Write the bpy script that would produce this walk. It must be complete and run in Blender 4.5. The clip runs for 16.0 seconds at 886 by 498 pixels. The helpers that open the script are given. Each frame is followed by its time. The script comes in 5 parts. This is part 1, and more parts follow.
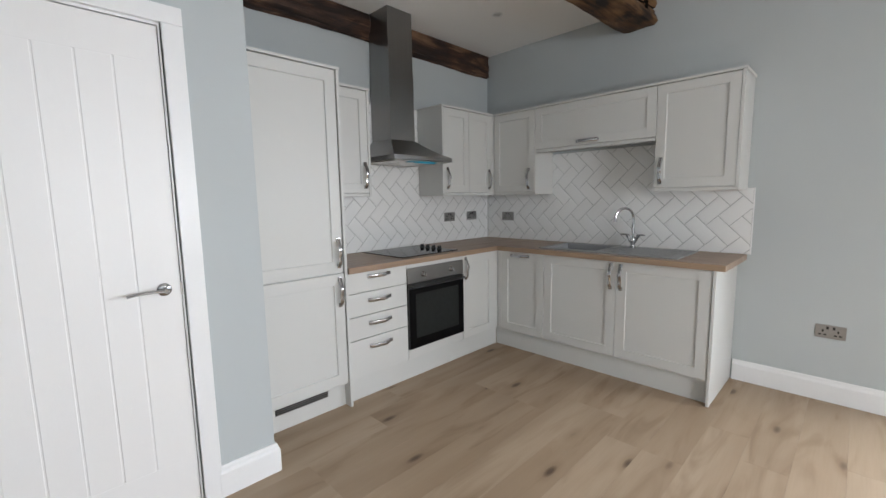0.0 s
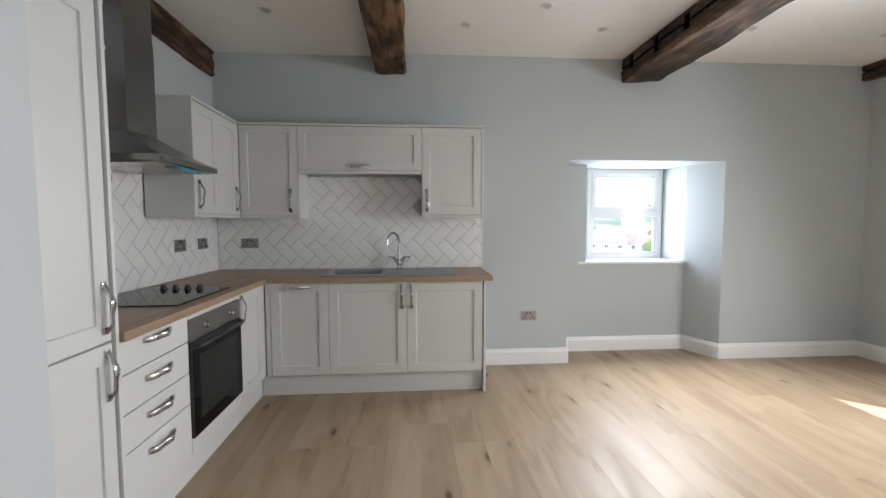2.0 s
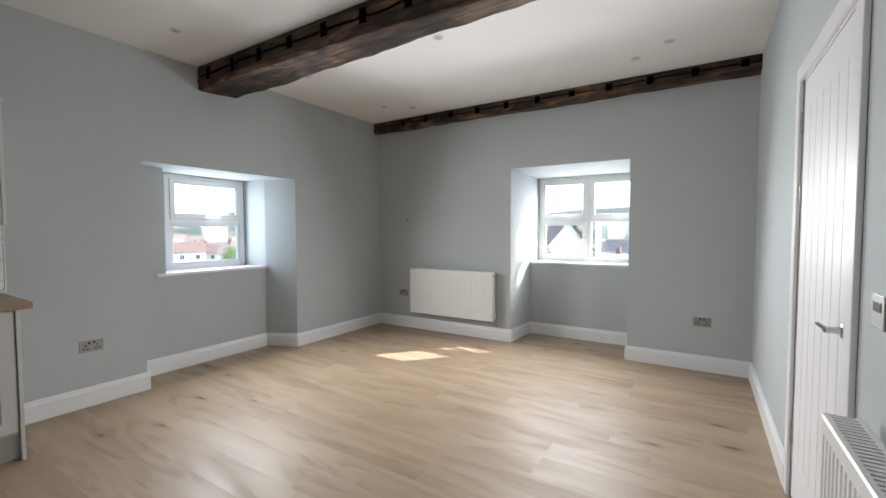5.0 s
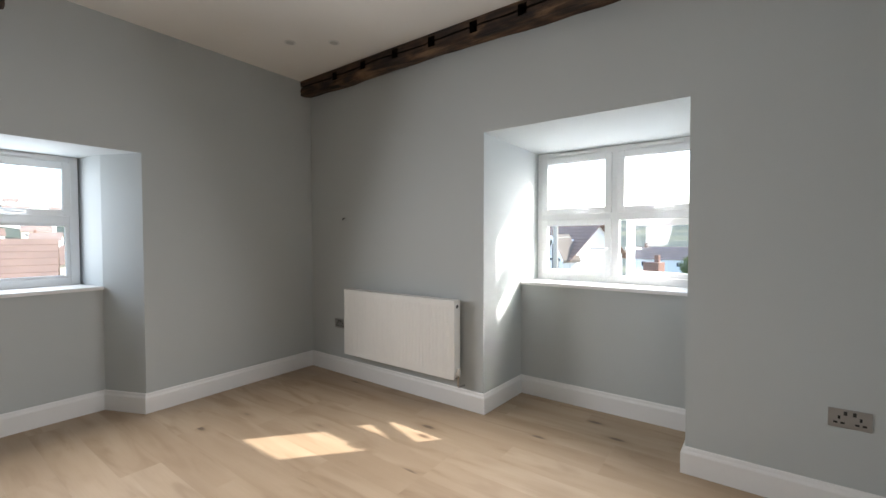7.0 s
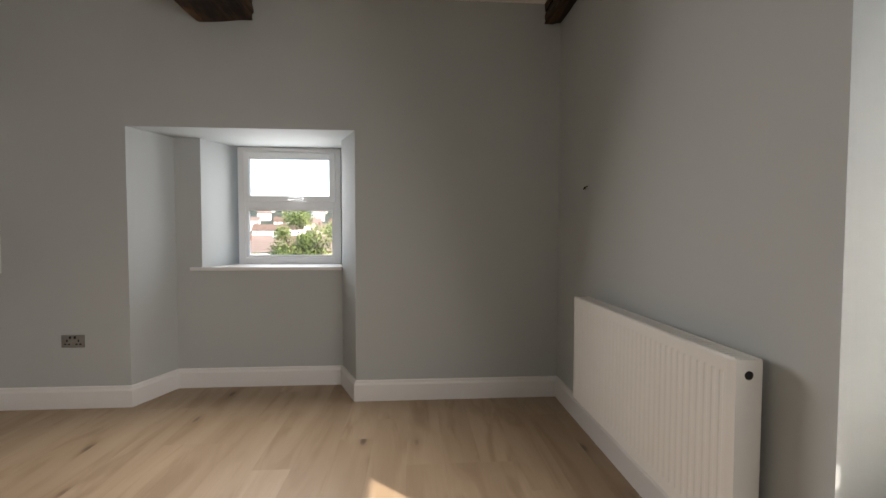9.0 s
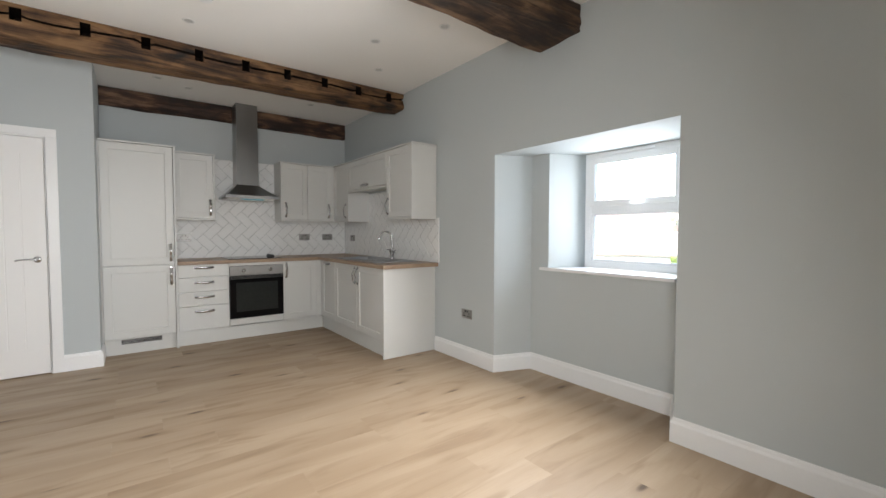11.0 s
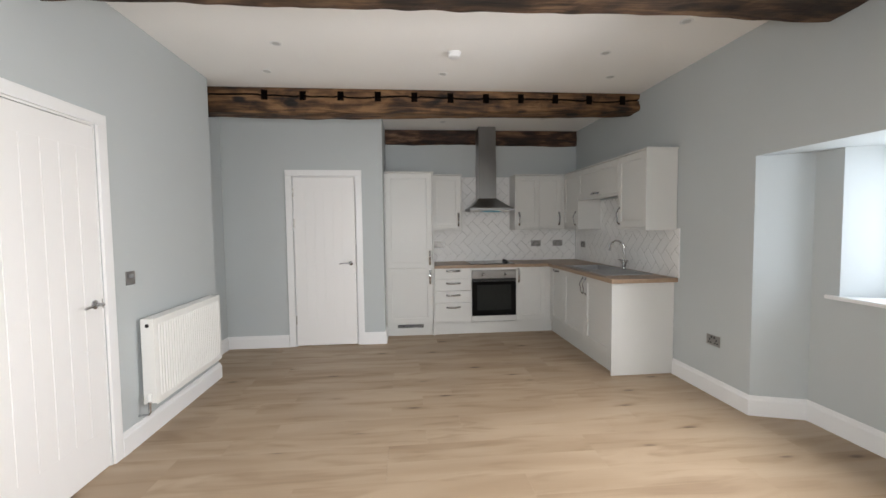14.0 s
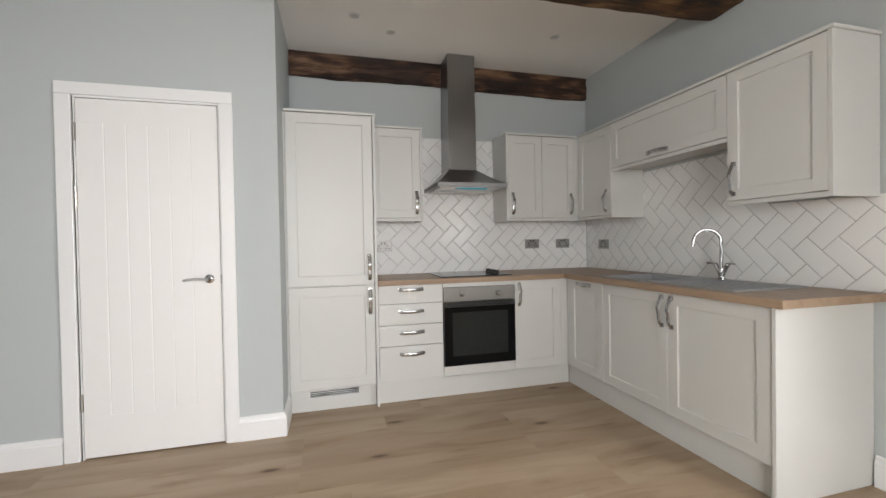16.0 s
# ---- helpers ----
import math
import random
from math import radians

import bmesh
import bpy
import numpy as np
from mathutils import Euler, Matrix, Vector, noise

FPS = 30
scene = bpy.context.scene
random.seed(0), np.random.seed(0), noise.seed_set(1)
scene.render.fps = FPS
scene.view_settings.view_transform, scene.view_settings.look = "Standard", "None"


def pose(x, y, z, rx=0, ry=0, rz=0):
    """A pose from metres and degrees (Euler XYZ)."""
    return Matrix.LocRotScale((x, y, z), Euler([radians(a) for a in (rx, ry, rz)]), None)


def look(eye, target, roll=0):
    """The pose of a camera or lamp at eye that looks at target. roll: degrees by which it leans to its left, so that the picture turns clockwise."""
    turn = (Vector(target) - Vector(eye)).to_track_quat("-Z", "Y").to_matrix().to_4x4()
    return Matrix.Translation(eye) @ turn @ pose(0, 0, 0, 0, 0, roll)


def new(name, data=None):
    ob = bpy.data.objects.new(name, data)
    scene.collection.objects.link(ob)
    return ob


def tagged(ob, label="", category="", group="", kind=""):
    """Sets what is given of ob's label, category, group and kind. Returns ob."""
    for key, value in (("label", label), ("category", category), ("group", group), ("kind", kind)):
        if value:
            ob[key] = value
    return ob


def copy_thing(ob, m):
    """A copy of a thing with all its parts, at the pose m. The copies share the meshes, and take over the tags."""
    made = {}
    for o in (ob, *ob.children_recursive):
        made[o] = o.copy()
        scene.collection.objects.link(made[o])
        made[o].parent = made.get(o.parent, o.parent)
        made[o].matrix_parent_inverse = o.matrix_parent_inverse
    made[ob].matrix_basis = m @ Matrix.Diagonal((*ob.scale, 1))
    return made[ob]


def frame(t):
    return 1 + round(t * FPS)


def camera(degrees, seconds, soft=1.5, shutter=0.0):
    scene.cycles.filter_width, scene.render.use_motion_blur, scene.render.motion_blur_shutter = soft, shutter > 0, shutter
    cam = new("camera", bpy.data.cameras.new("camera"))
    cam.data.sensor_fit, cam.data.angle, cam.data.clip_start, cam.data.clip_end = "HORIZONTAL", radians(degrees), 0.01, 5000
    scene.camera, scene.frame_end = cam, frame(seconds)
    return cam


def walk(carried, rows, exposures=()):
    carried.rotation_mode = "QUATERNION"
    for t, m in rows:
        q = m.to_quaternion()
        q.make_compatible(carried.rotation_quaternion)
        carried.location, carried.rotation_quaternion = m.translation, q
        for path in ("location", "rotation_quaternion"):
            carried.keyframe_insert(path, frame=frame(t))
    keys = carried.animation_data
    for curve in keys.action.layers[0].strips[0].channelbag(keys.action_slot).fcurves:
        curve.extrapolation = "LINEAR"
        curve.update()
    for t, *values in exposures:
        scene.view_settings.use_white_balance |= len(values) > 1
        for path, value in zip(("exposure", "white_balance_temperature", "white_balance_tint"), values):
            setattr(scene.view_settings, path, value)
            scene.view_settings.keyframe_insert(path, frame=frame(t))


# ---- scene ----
cam = camera(93.8, 16.0)
SKY_STRENGTH, SUN_STRENGTH, LAMP_EAST, LAMP_SOUTH, PANE_EAST, PANE_SOUTH = 0.15, 2.2, 5.0, 6.2, 1.9, 1.4
EXPOSURES = [(0, 3.35, 6200, 10), (1.5, 3.40, 6350, 10), (2.5, 3.20, 6250, 10), (3.5, 2.97, 6200, 10), (5.0, 2.70, 6300, 10), (6.2, 2.55, 6500, 11), (7.5, 2.42, 6700, 12), (8.0, 1.88, 7000, 14), (8.5, 1.85, 7150, 14), (9.0, 2.08, 7300, 15), (9.5, 2.82, 6850, 12), (10.0, 3.20, 6550, 10), (11, 3.05, 6600, 10), (12.5, 2.76, 6600, 11), (14.5, 3.07, 6600, 11), (15.2, 3.22, 6550, 11), (16, 3.46, 6650, 11)]
PATH = [
    (0, (0.141, -0.111, 1.332), (1.541, 1.297, 1.088), -1.0),
    (0.5, (0.079, 0.049, 1.3), (1.671, 1.239, 1.077), -0.9),
    (1, (0.07, 0.358, 1.325), (1.879, 1.186, 1.118), -0.6),
    (1.5, (-0.016, 0.679, 1.324), (1.944, 1.037, 1.148), -0.2),
    (2, (-0.086, 1.027, 1.314), (1.905, 0.883, 1.187), -0.1),
    (2.5, (-0.153, 1.308, 1.349), (1.755, 0.72, 1.239), -0.3),
    (3, (-0.207, 1.455, 1.363), (1.548, 0.502, 1.265), -0.4),
    (3.5, (-0.276, 1.522, 1.347), (1.295, 0.288, 1.258), -0.3),
    (4, (-0.304, 1.49, 1.343), (1.076, 0.046, 1.25), -0.2),
    (4.5, (-0.328, 1.396, 1.332), (0.884, -0.192, 1.236), -0.1),
    (5, (-0.237, 1.174, 1.311), (0.823, -0.519, 1.223), -0.1),
    (5.2, (-0.193, 1.007, 1.327), (0.824, -0.713, 1.237), -0.0),
    (7.5, (0.258, -1.267, 1.236), (1.606, -2.744, 1.215), -0.0),
    (8, (0.399, -1.723, 1.188), (2.021, -2.893, 1.16), 0.1),
    (8.5, (0.532, -2.087, 1.179), (2.408, -2.779, 1.123), -0.0),
    (9, (0.732, -2.314, 1.175), (2.726, -2.451, 1.101), 0.1),
    (9.5, (0.934, -2.491, 1.202), (2.886, -2.066, 1.104), -0.4),
    (10, (1.173, -2.643, 1.19), (2.944, -1.718, 1.104), -0.3),
    (12.5, (1.068, -3.514, 1.271), (1.501, -1.566, 1.151), -0.5),
    (13, (1.071, -3.597, 1.269), (1.368, -1.624, 1.136), -0.7),
    (13.5, (1.08, -3.488, 1.327), (1.299, -1.505, 1.191), -0.7),
    (14, (1.144, -3.164, 1.408), (1.327, -1.175, 1.3), -0.7),
    (14.5, (1.229, -2.713, 1.468), (1.401, -0.722, 1.392), -0.7),
    (15, (1.218, -2.08, 1.339), (1.424, -0.091, 1.304), -0.7),
    (15.5, (1.242, -1.424, 1.218), (1.562, 0.55, 1.194), -0.8),
    (16, (1.2, -0.877, 1.173), (1.719, 1.055, 1.144), -1.0),
]
walk(cam, [(t, look(eye, target, roll)) for t, eye, target, roll in PATH],
     exposures=EXPOSURES)

# ---- world, sun, exposure ----
world = bpy.data.worlds.new("sky")
scene.world = world
world.use_nodes = True
wn = world.node_tree
sky = wn.nodes.new("ShaderNodeTexSky")
sky.sky_type = "NISHITA"
sky.sun_disc = False
SUN_DIR = Vector((0.87, 1.0, -0.90)).normalized()      # the way the light travels
sky.sun_elevation = math.asin(-SUN_DIR.z)
sky.sun_rotation = math.atan2(-SUN_DIR.x, -SUN_DIR.y)
background = wn.nodes["Background"]
background.inputs["Strength"].default_value = SKY_STRENGTH
wn.links.new(sky.outputs[0], background.inputs["Color"])
sun_data = bpy.data.lights.new("sun", "SUN")
sun_data.energy, sun_data.angle, sun_data.color = SUN_STRENGTH, radians(0.5), (1.0, 0.955, 0.88)
sun = new("sun", sun_data)
sun.matrix_world = look((0, -20, 20), Vector((0, -20, 20)) + SUN_DIR)


def window_lamp(name, eye, target, w, h, power, spread):
    """The sky's light in a window's opening."""
    d = bpy.data.lights.new(name, "AREA")
    d.shape, d.size, d.size_y, d.energy, d.color = "RECTANGLE", w, h, power, (1.0, 1.0, 1.0)
    d.spread = radians(spread)
    ob = new(name, d)
    ob.matrix_world = look(eye, target)
    return ob


window_lamp("sky_light_east", (3.525, -1.22, 1.45), (0.525, -1.22, 0.36), 1.10, 0.70, LAMP_EAST, 155)
window_lamp("sky_light_south", (1.02, -3.205, 1.48), (1.02, -0.205, 0.39), 1.16, 0.80, LAMP_SOUTH, 155)
for lamp in (window_lamp("pane_light_east", (4.27, -1.275, 1.41), (0.0, -1.275, 1.41), 0.70, 0.80, PANE_EAST, 180),
             window_lamp("pane_light_south", (0.985, -4.15, 1.45), (0.985, 0.0, 1.45), 1.0, 0.90, PANE_SOUTH, 180)):
    lamp.data.color = (0.86, 0.93, 1.0)


# ---- materials ----
def material(name, color, rough=0.5, metal=0.0, bump=0.0, scale=40.0, vary=0.06, spec=0.5, stretch=(1, 1, 1), big=1.5):
    """A painted or plain surface: two scales of variation in colour, fine relief and uneven gloss."""
    m = bpy.data.materials.new(name)
    m.use_nodes = True
    t = m.node_tree
    b = t.nodes["Principled BSDF"]
    b.inputs["Metallic"].default_value = metal
    b.inputs["Specular IOR Level"].default_value = spec
    co = t.nodes.new("ShaderNodeTexCoord")
    mp = t.nodes.new("ShaderNodeMapping")
    mp.inputs["Scale"].default_value = stretch
    t.links.new(co.outputs["Object"], mp.inputs["Vector"])
    fine, broad = t.nodes.new("ShaderNodeTexNoise"), t.nodes.new("ShaderNodeTexNoise")
    fine.inputs["Scale"].default_value, fine.inputs["Detail"].default_value = scale, 6
    broad.inputs["Scale"].default_value, broad.inputs["Detail"].default_value = big, 3
    for n in (fine, broad):
        t.links.new(mp.outputs[0], n.inputs["Vector"])
    add = t.nodes.new("ShaderNodeMath")
    add.operation = "ADD"
    t.links.new(fine.outputs["Fac"], add.inputs[0])
    t.links.new(broad.outputs["Fac"], add.inputs[1])
    ramp = t.nodes.new("ShaderNodeMapRange")
    ramp.inputs["From Min"].default_value, ramp.inputs["From Max"].default_value = 0.6, 1.4
    ramp.inputs["To Min"].default_value, ramp.inputs["To Max"].default_value = 1 - vary, 1 + vary
    t.links.new(add.outputs[0], ramp.inputs["Value"])
    mix = t.nodes.new("ShaderNodeVectorMath")
    mix.operation = "SCALE"
    mix.inputs[0].default_value = color
    t.links.new(ramp.outputs[0], mix.inputs["Scale"])
    t.links.new(mix.outputs[0], b.inputs["Base Color"])
    rr = t.nodes.new("ShaderNodeMapRange")
    rr.inputs["To Min"].default_value, rr.inputs["To Max"].default_value = rough * 0.85, min(1, rough * 1.15)
    t.links.new(broad.outputs["Fac"], rr.inputs["Value"])
    t.links.new(rr.outputs[0], b.inputs["Roughness"])
    if bump:
        bp = t.nodes.new("ShaderNodeBump")
        bp.inputs["Strength"].default_value, bp.inputs["Distance"].default_value = bump, 0.002
        t.links.new(fine.outputs["Fac"], bp.inputs["Height"])
        t.links.new(bp.outputs[0], b.inputs["Normal"])
    return m


def wood_material(name, ramp_stops, along=0, rough=0.5, grain=1.0, bump=0.3, knots=True, size=1.0, spec=0.5, blotch=0.0):
    """Wood with long grain, broad cathedral figure and knots. along: the grain's axis."""
    m = bpy.data.materials.new(name)
    m.use_nodes = True
    t = m.node_tree
    b = t.nodes["Principled BSDF"]
    b.inputs["Specular IOR Level"].default_value = spec
    co = t.nodes.new("ShaderNodeTexCoord")

    def noise_at(long, cross, detail, distortion=0.0):
        mp = t.nodes.new("ShaderNodeMapping")
        s = [cross / size] * 3
        s[along] = long / size
        mp.inputs["Scale"].default_value = s
        t.links.new(co.outputs["Object"], mp.inputs["Vector"])
        n = t.nodes.new("ShaderNodeTexNoise")
        n.inputs["Scale"].default_value, n.inputs["Detail"].default_value = 1.0, detail
        n.inputs["Distortion"].default_value = distortion
        t.links.new(mp.outputs[0], n.inputs["Vector"])
        return n.outputs["Fac"]

    def math_node(op, a, c):
        n = t.nodes.new("ShaderNodeMath")
        n.operation = op
        for i, v in enumerate((a, c)):
            if isinstance(v, float):
                n.inputs[i].default_value = v
            else:
                t.links.new(v, n.inputs[i])
        return n.outputs[0]

    fine = noise_at(3.0, 140.0, 5)
    mid = noise_at(1.9, 12.0, 3, 1.6)
    broad = noise_at(0.9, 5.0, 3, 0.8)
    total = math_node("ADD", math_node("MULTIPLY", fine, 0.22 * grain), math_node("ADD", math_node("MULTIPLY", mid, 0.52), math_node("MULTIPLY", broad, 0.40)))
    if blotch:
        patches = noise_at(4.2, 6.5, 5, 0.6)
        total = math_node("ADD", total, math_node("MULTIPLY", math_node("SUBTRACT", patches, 0.5), blotch))
    if knots:
        mp = t.nodes.new("ShaderNodeMapping")
        s = [4.6 / size] * 3
        s[along] = 1.9 / size
        mp.inputs["Scale"].default_value = s
        t.links.new(co.outputs["Object"], mp.inputs["Vector"])
        v = t.nodes.new("ShaderNodeTexVoronoi")
        v.inputs["Scale"].default_value = 1.0
        t.links.new(mp.outputs[0], v.inputs["Vector"])
        k = t.nodes.new("ShaderNodeMapRange")
        k.inputs["From Min"].default_value, k.inputs["From Max"].default_value = 0.0, 0.13
        k.inputs["To Min"].default_value, k.inputs["To Max"].default_value = 0.42, 0.0
        t.links.new(v.outputs["Distance"], k.inputs["Value"])
        total = math_node("SUBTRACT", total, k.outputs[0])
    ramp = t.nodes.new("ShaderNodeValToRGB")
    el = ramp.color_ramp.elements
    while len(el) < len(ramp_stops):
        el.new(0.5)
    for e, (p, c) in zip(el, ramp_stops):
        e.position, e.color = p, (*c, 1)
    t.links.new(total, ramp.inputs[0])
    t.links.new(ramp.outputs[0], b.inputs["Base Color"])
    rr = t.nodes.new("ShaderNodeMapRange")
    rr.inputs["To Min"].default_value, rr.inputs["To Max"].default_value = rough * 1.2, rough * 0.85
    t.links.new(mid, rr.inputs["Value"])
    t.links.new(rr.outputs[0], b.inputs["Roughness"])
    bp = t.nodes.new("ShaderNodeBump")
    bp.inputs["Strength"].default_value, bp.inputs["Distance"].default_value = bump, 0.002
    t.links.new(total, bp.inputs["Height"])
    t.links.new(bp.outputs[0], b.inputs["Normal"])
    return m


def floor_material():
    """Pale oak laminate: quiet grain, smoky darker figure, sparse elongated knots, each plank with its own tone."""
    m = bpy.data.materials.new("oak_laminate")
    m.use_nodes = True
    t = m.node_tree
    b = t.nodes["Principled BSDF"]
    b.inputs["Specular IOR Level"].default_value = 0.35
    co, info = t.nodes.new("ShaderNodeTexCoord"), t.nodes.new("ShaderNodeObjectInfo")
    spread = t.nodes.new("ShaderNodeVectorMath")
    spread.operation = "MULTIPLY_ADD"
    t.links.new(info.outputs["Random"], spread.inputs[0])
    spread.inputs[1].default_value = (37.0, 61.0, 83.0)
    t.links.new(co.outputs["Object"], spread.inputs[2])

    def scaled(long, cross):
        mp = t.nodes.new("ShaderNodeMapping")
        mp.inputs["Scale"].default_value = (long, cross, cross)
        t.links.new(spread.outputs[0], mp.inputs["Vector"])
        return mp.outputs[0]

    def noise_of(long, cross, detail, distortion=0.0):
        n = t.nodes.new("ShaderNodeTexNoise")
        n.inputs["Scale"].default_value, n.inputs["Detail"].default_value = 1.0, detail
        n.inputs["Distortion"].default_value = distortion
        t.links.new(scaled(long, cross), n.inputs["Vector"])
        return n.outputs["Fac"]

    def ranged(value, low, high, to_low, to_high):
        n = t.nodes.new("ShaderNodeMapRange")
        n.interpolation_type = "SMOOTHSTEP"
        for key, v in (("From Min", low), ("From Max", high), ("To Min", to_low), ("To Max", to_high)):
            n.inputs[key].default_value = v
        t.links.new(value, n.inputs["Value"])
        return n.outputs[0]

    def mixed(fac, a, c):
        n = t.nodes.new("ShaderNodeMix")
        n.data_type = "RGBA"
        t.links.new(fac, n.inputs[0])
        for i, v in ((6, a), (7, c)):
            if isinstance(v, tuple):
                n.inputs[i].default_value = (*v, 1)
            else:
                t.links.new(v, n.inputs[i])
        return n.outputs[2]

    def product(a, c):
        n = t.nodes.new("ShaderNodeMath")
        n.operation = "MULTIPLY"
        t.links.new(a, n.inputs[0])
        t.links.new(c, n.inputs[1])
        return n.outputs[0]

    grain = noise_of(5.0, 150.0, 4)
    tone = noise_of(0.7, 4.5, 2, 0.5)
    figure = noise_of(1.2, 7.0, 3, 1.3)
    colour = mixed(ranged(tone, 0.3, 0.7, 0.0, 1.0), (0.328, 0.238, 0.158), (0.415, 0.316, 0.220))
    colour = mixed(ranged(info.outputs["Random"], 0.0, 1.0, 0.0, 0.35), colour, (0.335, 0.243, 0.160))
    colour = mixed(ranged(figure, 0.50, 0.76, 0.0, 0.58), colour, (0.215, 0.142, 0.087))
    colour = mixed(ranged(grain, 0.35, 0.75, 0.0, 0.13), colour, (0.24, 0.165, 0.105))
    cells = t.nodes.new("ShaderNodeTexVoronoi")
    cells.inputs["Scale"].default_value = 1.0
    t.links.new(scaled(2.3, 6.5), cells.inputs["Vector"])
    chosen = t.nodes.new("ShaderNodeSeparateColor")
    t.links.new(cells.outputs["Color"], chosen.inputs[0])
    pick = ranged(chosen.outputs[0], 0.44, 0.46, 0.0, 1.0)
    halo = product(ranged(cells.outputs["Distance"], 0.06, 0.34, 0.42, 0.0), pick)
    core = product(ranged(cells.outputs["Distance"], 0.04, 0.16, 0.85, 0.0), pick)
    colour = mixed(halo, colour, (0.20, 0.130, 0.078))
    colour = mixed(core, colour, (0.075, 0.045, 0.028))
    t.links.new(colour, b.inputs["Base Color"])
    t.links.new(ranged(figure, 0.3, 0.7, 0.40, 0.52), b.inputs["Roughness"])
    bp = t.nodes.new("ShaderNodeBump")
    bp.inputs["Strength"].default_value, bp.inputs["Distance"].default_value = 0.05, 0.002
    t.links.new(grain, bp.inputs["Height"])
    t.links.new(bp.outputs[0], b.inputs["Normal"])
    return m


WALL = material("grey_blue_wall_paint", (0.475, 0.505, 0.510), 0.75, bump=0.12, scale=180, vary=0.015, spec=0.3)
CEIL = material("white_ceiling_paint", (0.86, 0.85, 0.83), 0.85, bump=0.1, scale=120, vary=0.012, spec=0.2)
TRIM = material("white_gloss_trim", (0.80, 0.80, 0.80), 0.32, bump=0.04, scale=60, vary=0.015)
DOORP = material("white_door_paint", (0.80, 0.79, 0.78), 0.42, bump=0.015, scale=90, vary=0.012, stretch=(4, 4, 0.3))
CAB = material("pale_grey_cabinet_paint", (0.60, 0.60, 0.58), 0.42, bump=0.03, scale=150, vary=0.012)
UPVC = material("white_upvc", (0.80, 0.81, 0.82), 0.3, bump=0.02, scale=50, vary=0.01)
CHROME = material("polished_chrome", (0.50, 0.50, 0.51), 0.17, 1.0, vary=0.02)
STEEL = material("brushed_steel", (0.29, 0.285, 0.28), 0.3, 1.0, bump=0.06, scale=30, vary=0.05, stretch=(30, 30, 0.6))
SATIN = material("satin_nickel", (0.50, 0.48, 0.45), 0.28, 1.0, vary=0.04)
BLACKGLASS = material("black_glass", (0.005, 0.005, 0.0055), 0.06, vary=0.1, spec=0.08)
BLACK = material("black_plastic", (0.02, 0.02, 0.02), 0.35, vary=0.1)
DARK = material("dark_void", (0.015, 0.015, 0.016), 0.8, vary=0.2)
PLATE = material("brushed_steel_plate", (0.36, 0.35, 0.34), 0.48, 1.0, vary=0.05)
GROUT = material("grey_grout", (0.43, 0.43, 0.42), 0.9, bump=0.3, scale=300, vary=0.06)
TILE = material("white_glazed_tile", (0.80, 0.80, 0.79), 0.2, bump=0.02, scale=30, vary=0.012)
RADP = material("white_radiator_enamel", (0.78, 0.775, 0.75), 0.35, vary=0.012)
GRANITE = material("grey_composite_stone", (0.30, 0.31, 0.32), 0.45, bump=0.15, scale=500, vary=0.12)
TAPE = material("blue_protective_film", (0.02, 0.25, 0.36), 0.3, vary=0.1)
FLOOR = floor_material()
WTOP = wood_material("oak_worktop_laminate", [(0.2, (0.16, 0.09, 0.055)), (0.45, (0.27, 0.18, 0.118)), (0.75, (0.37, 0.265, 0.18))], 0, rough=0.38, bump=0.08, knots=False)
WTOPY = wood_material("oak_worktop_laminate_return", [(0.2, (0.16, 0.09, 0.055)), (0.45, (0.27, 0.18, 0.118)), (0.75, (0.37, 0.265, 0.18))], 1, rough=0.38, bump=0.08, knots=False)
BEAM_DARK = wood_material("dark_aged_beam_oak", [(0.38, (0.005, 0.0035, 0.003)), (0.51, (0.024, 0.013, 0.008)), (0.61, (0.068, 0.036, 0.019)), (0.75, (0.19, 0.112, 0.060))], 0, rough=0.72, bump=1.0, size=1.15, grain=1.1, blotch=0.55)
BEAM_BROWN = wood_material("brown_aged_beam_oak", [(0.42, (0.007, 0.004, 0.002)), (0.50, (0.040, 0.019, 0.008)), (0.57, (0.088, 0.041, 0.015)), (0.70, (0.20, 0.107, 0.045))], 0, rough=0.72, bump=1.0, size=1.15, grain=1.1, blotch=0.55)
BEAM_RED = wood_material("red_brown_lintel_oak", [(0.34, (0.006, 0.003, 0.002)), (0.51, (0.020, 0.009, 0.005)), (0.62, (0.052, 0.022, 0.011)), (0.76, (0.19, 0.105, 0.058))], 0, rough=0.7, bump=1.0, size=1.15, grain=1.1, blotch=0.55)


OVENGLASS = material("smoked_oven_glass", (0.022, 0.024, 0.023), 0.08, vary=0.15, spec=0.08)
# aged wood, with the shade of mortises and crack put into its colour
MORTISE_SHADE = material("shaded_dark_mortise_wood", (0.012, 0.008, 0.006), 0.9, bump=0.5, scale=40, vary=0.3, spec=0.1)
SATINW = material("white_light_rim", (0.74, 0.74, 0.73), 0.4, vary=0.02)
LENS = material("frosted_lamp_lens", (0.50, 0.50, 0.49), 0.4, vary=0.05)


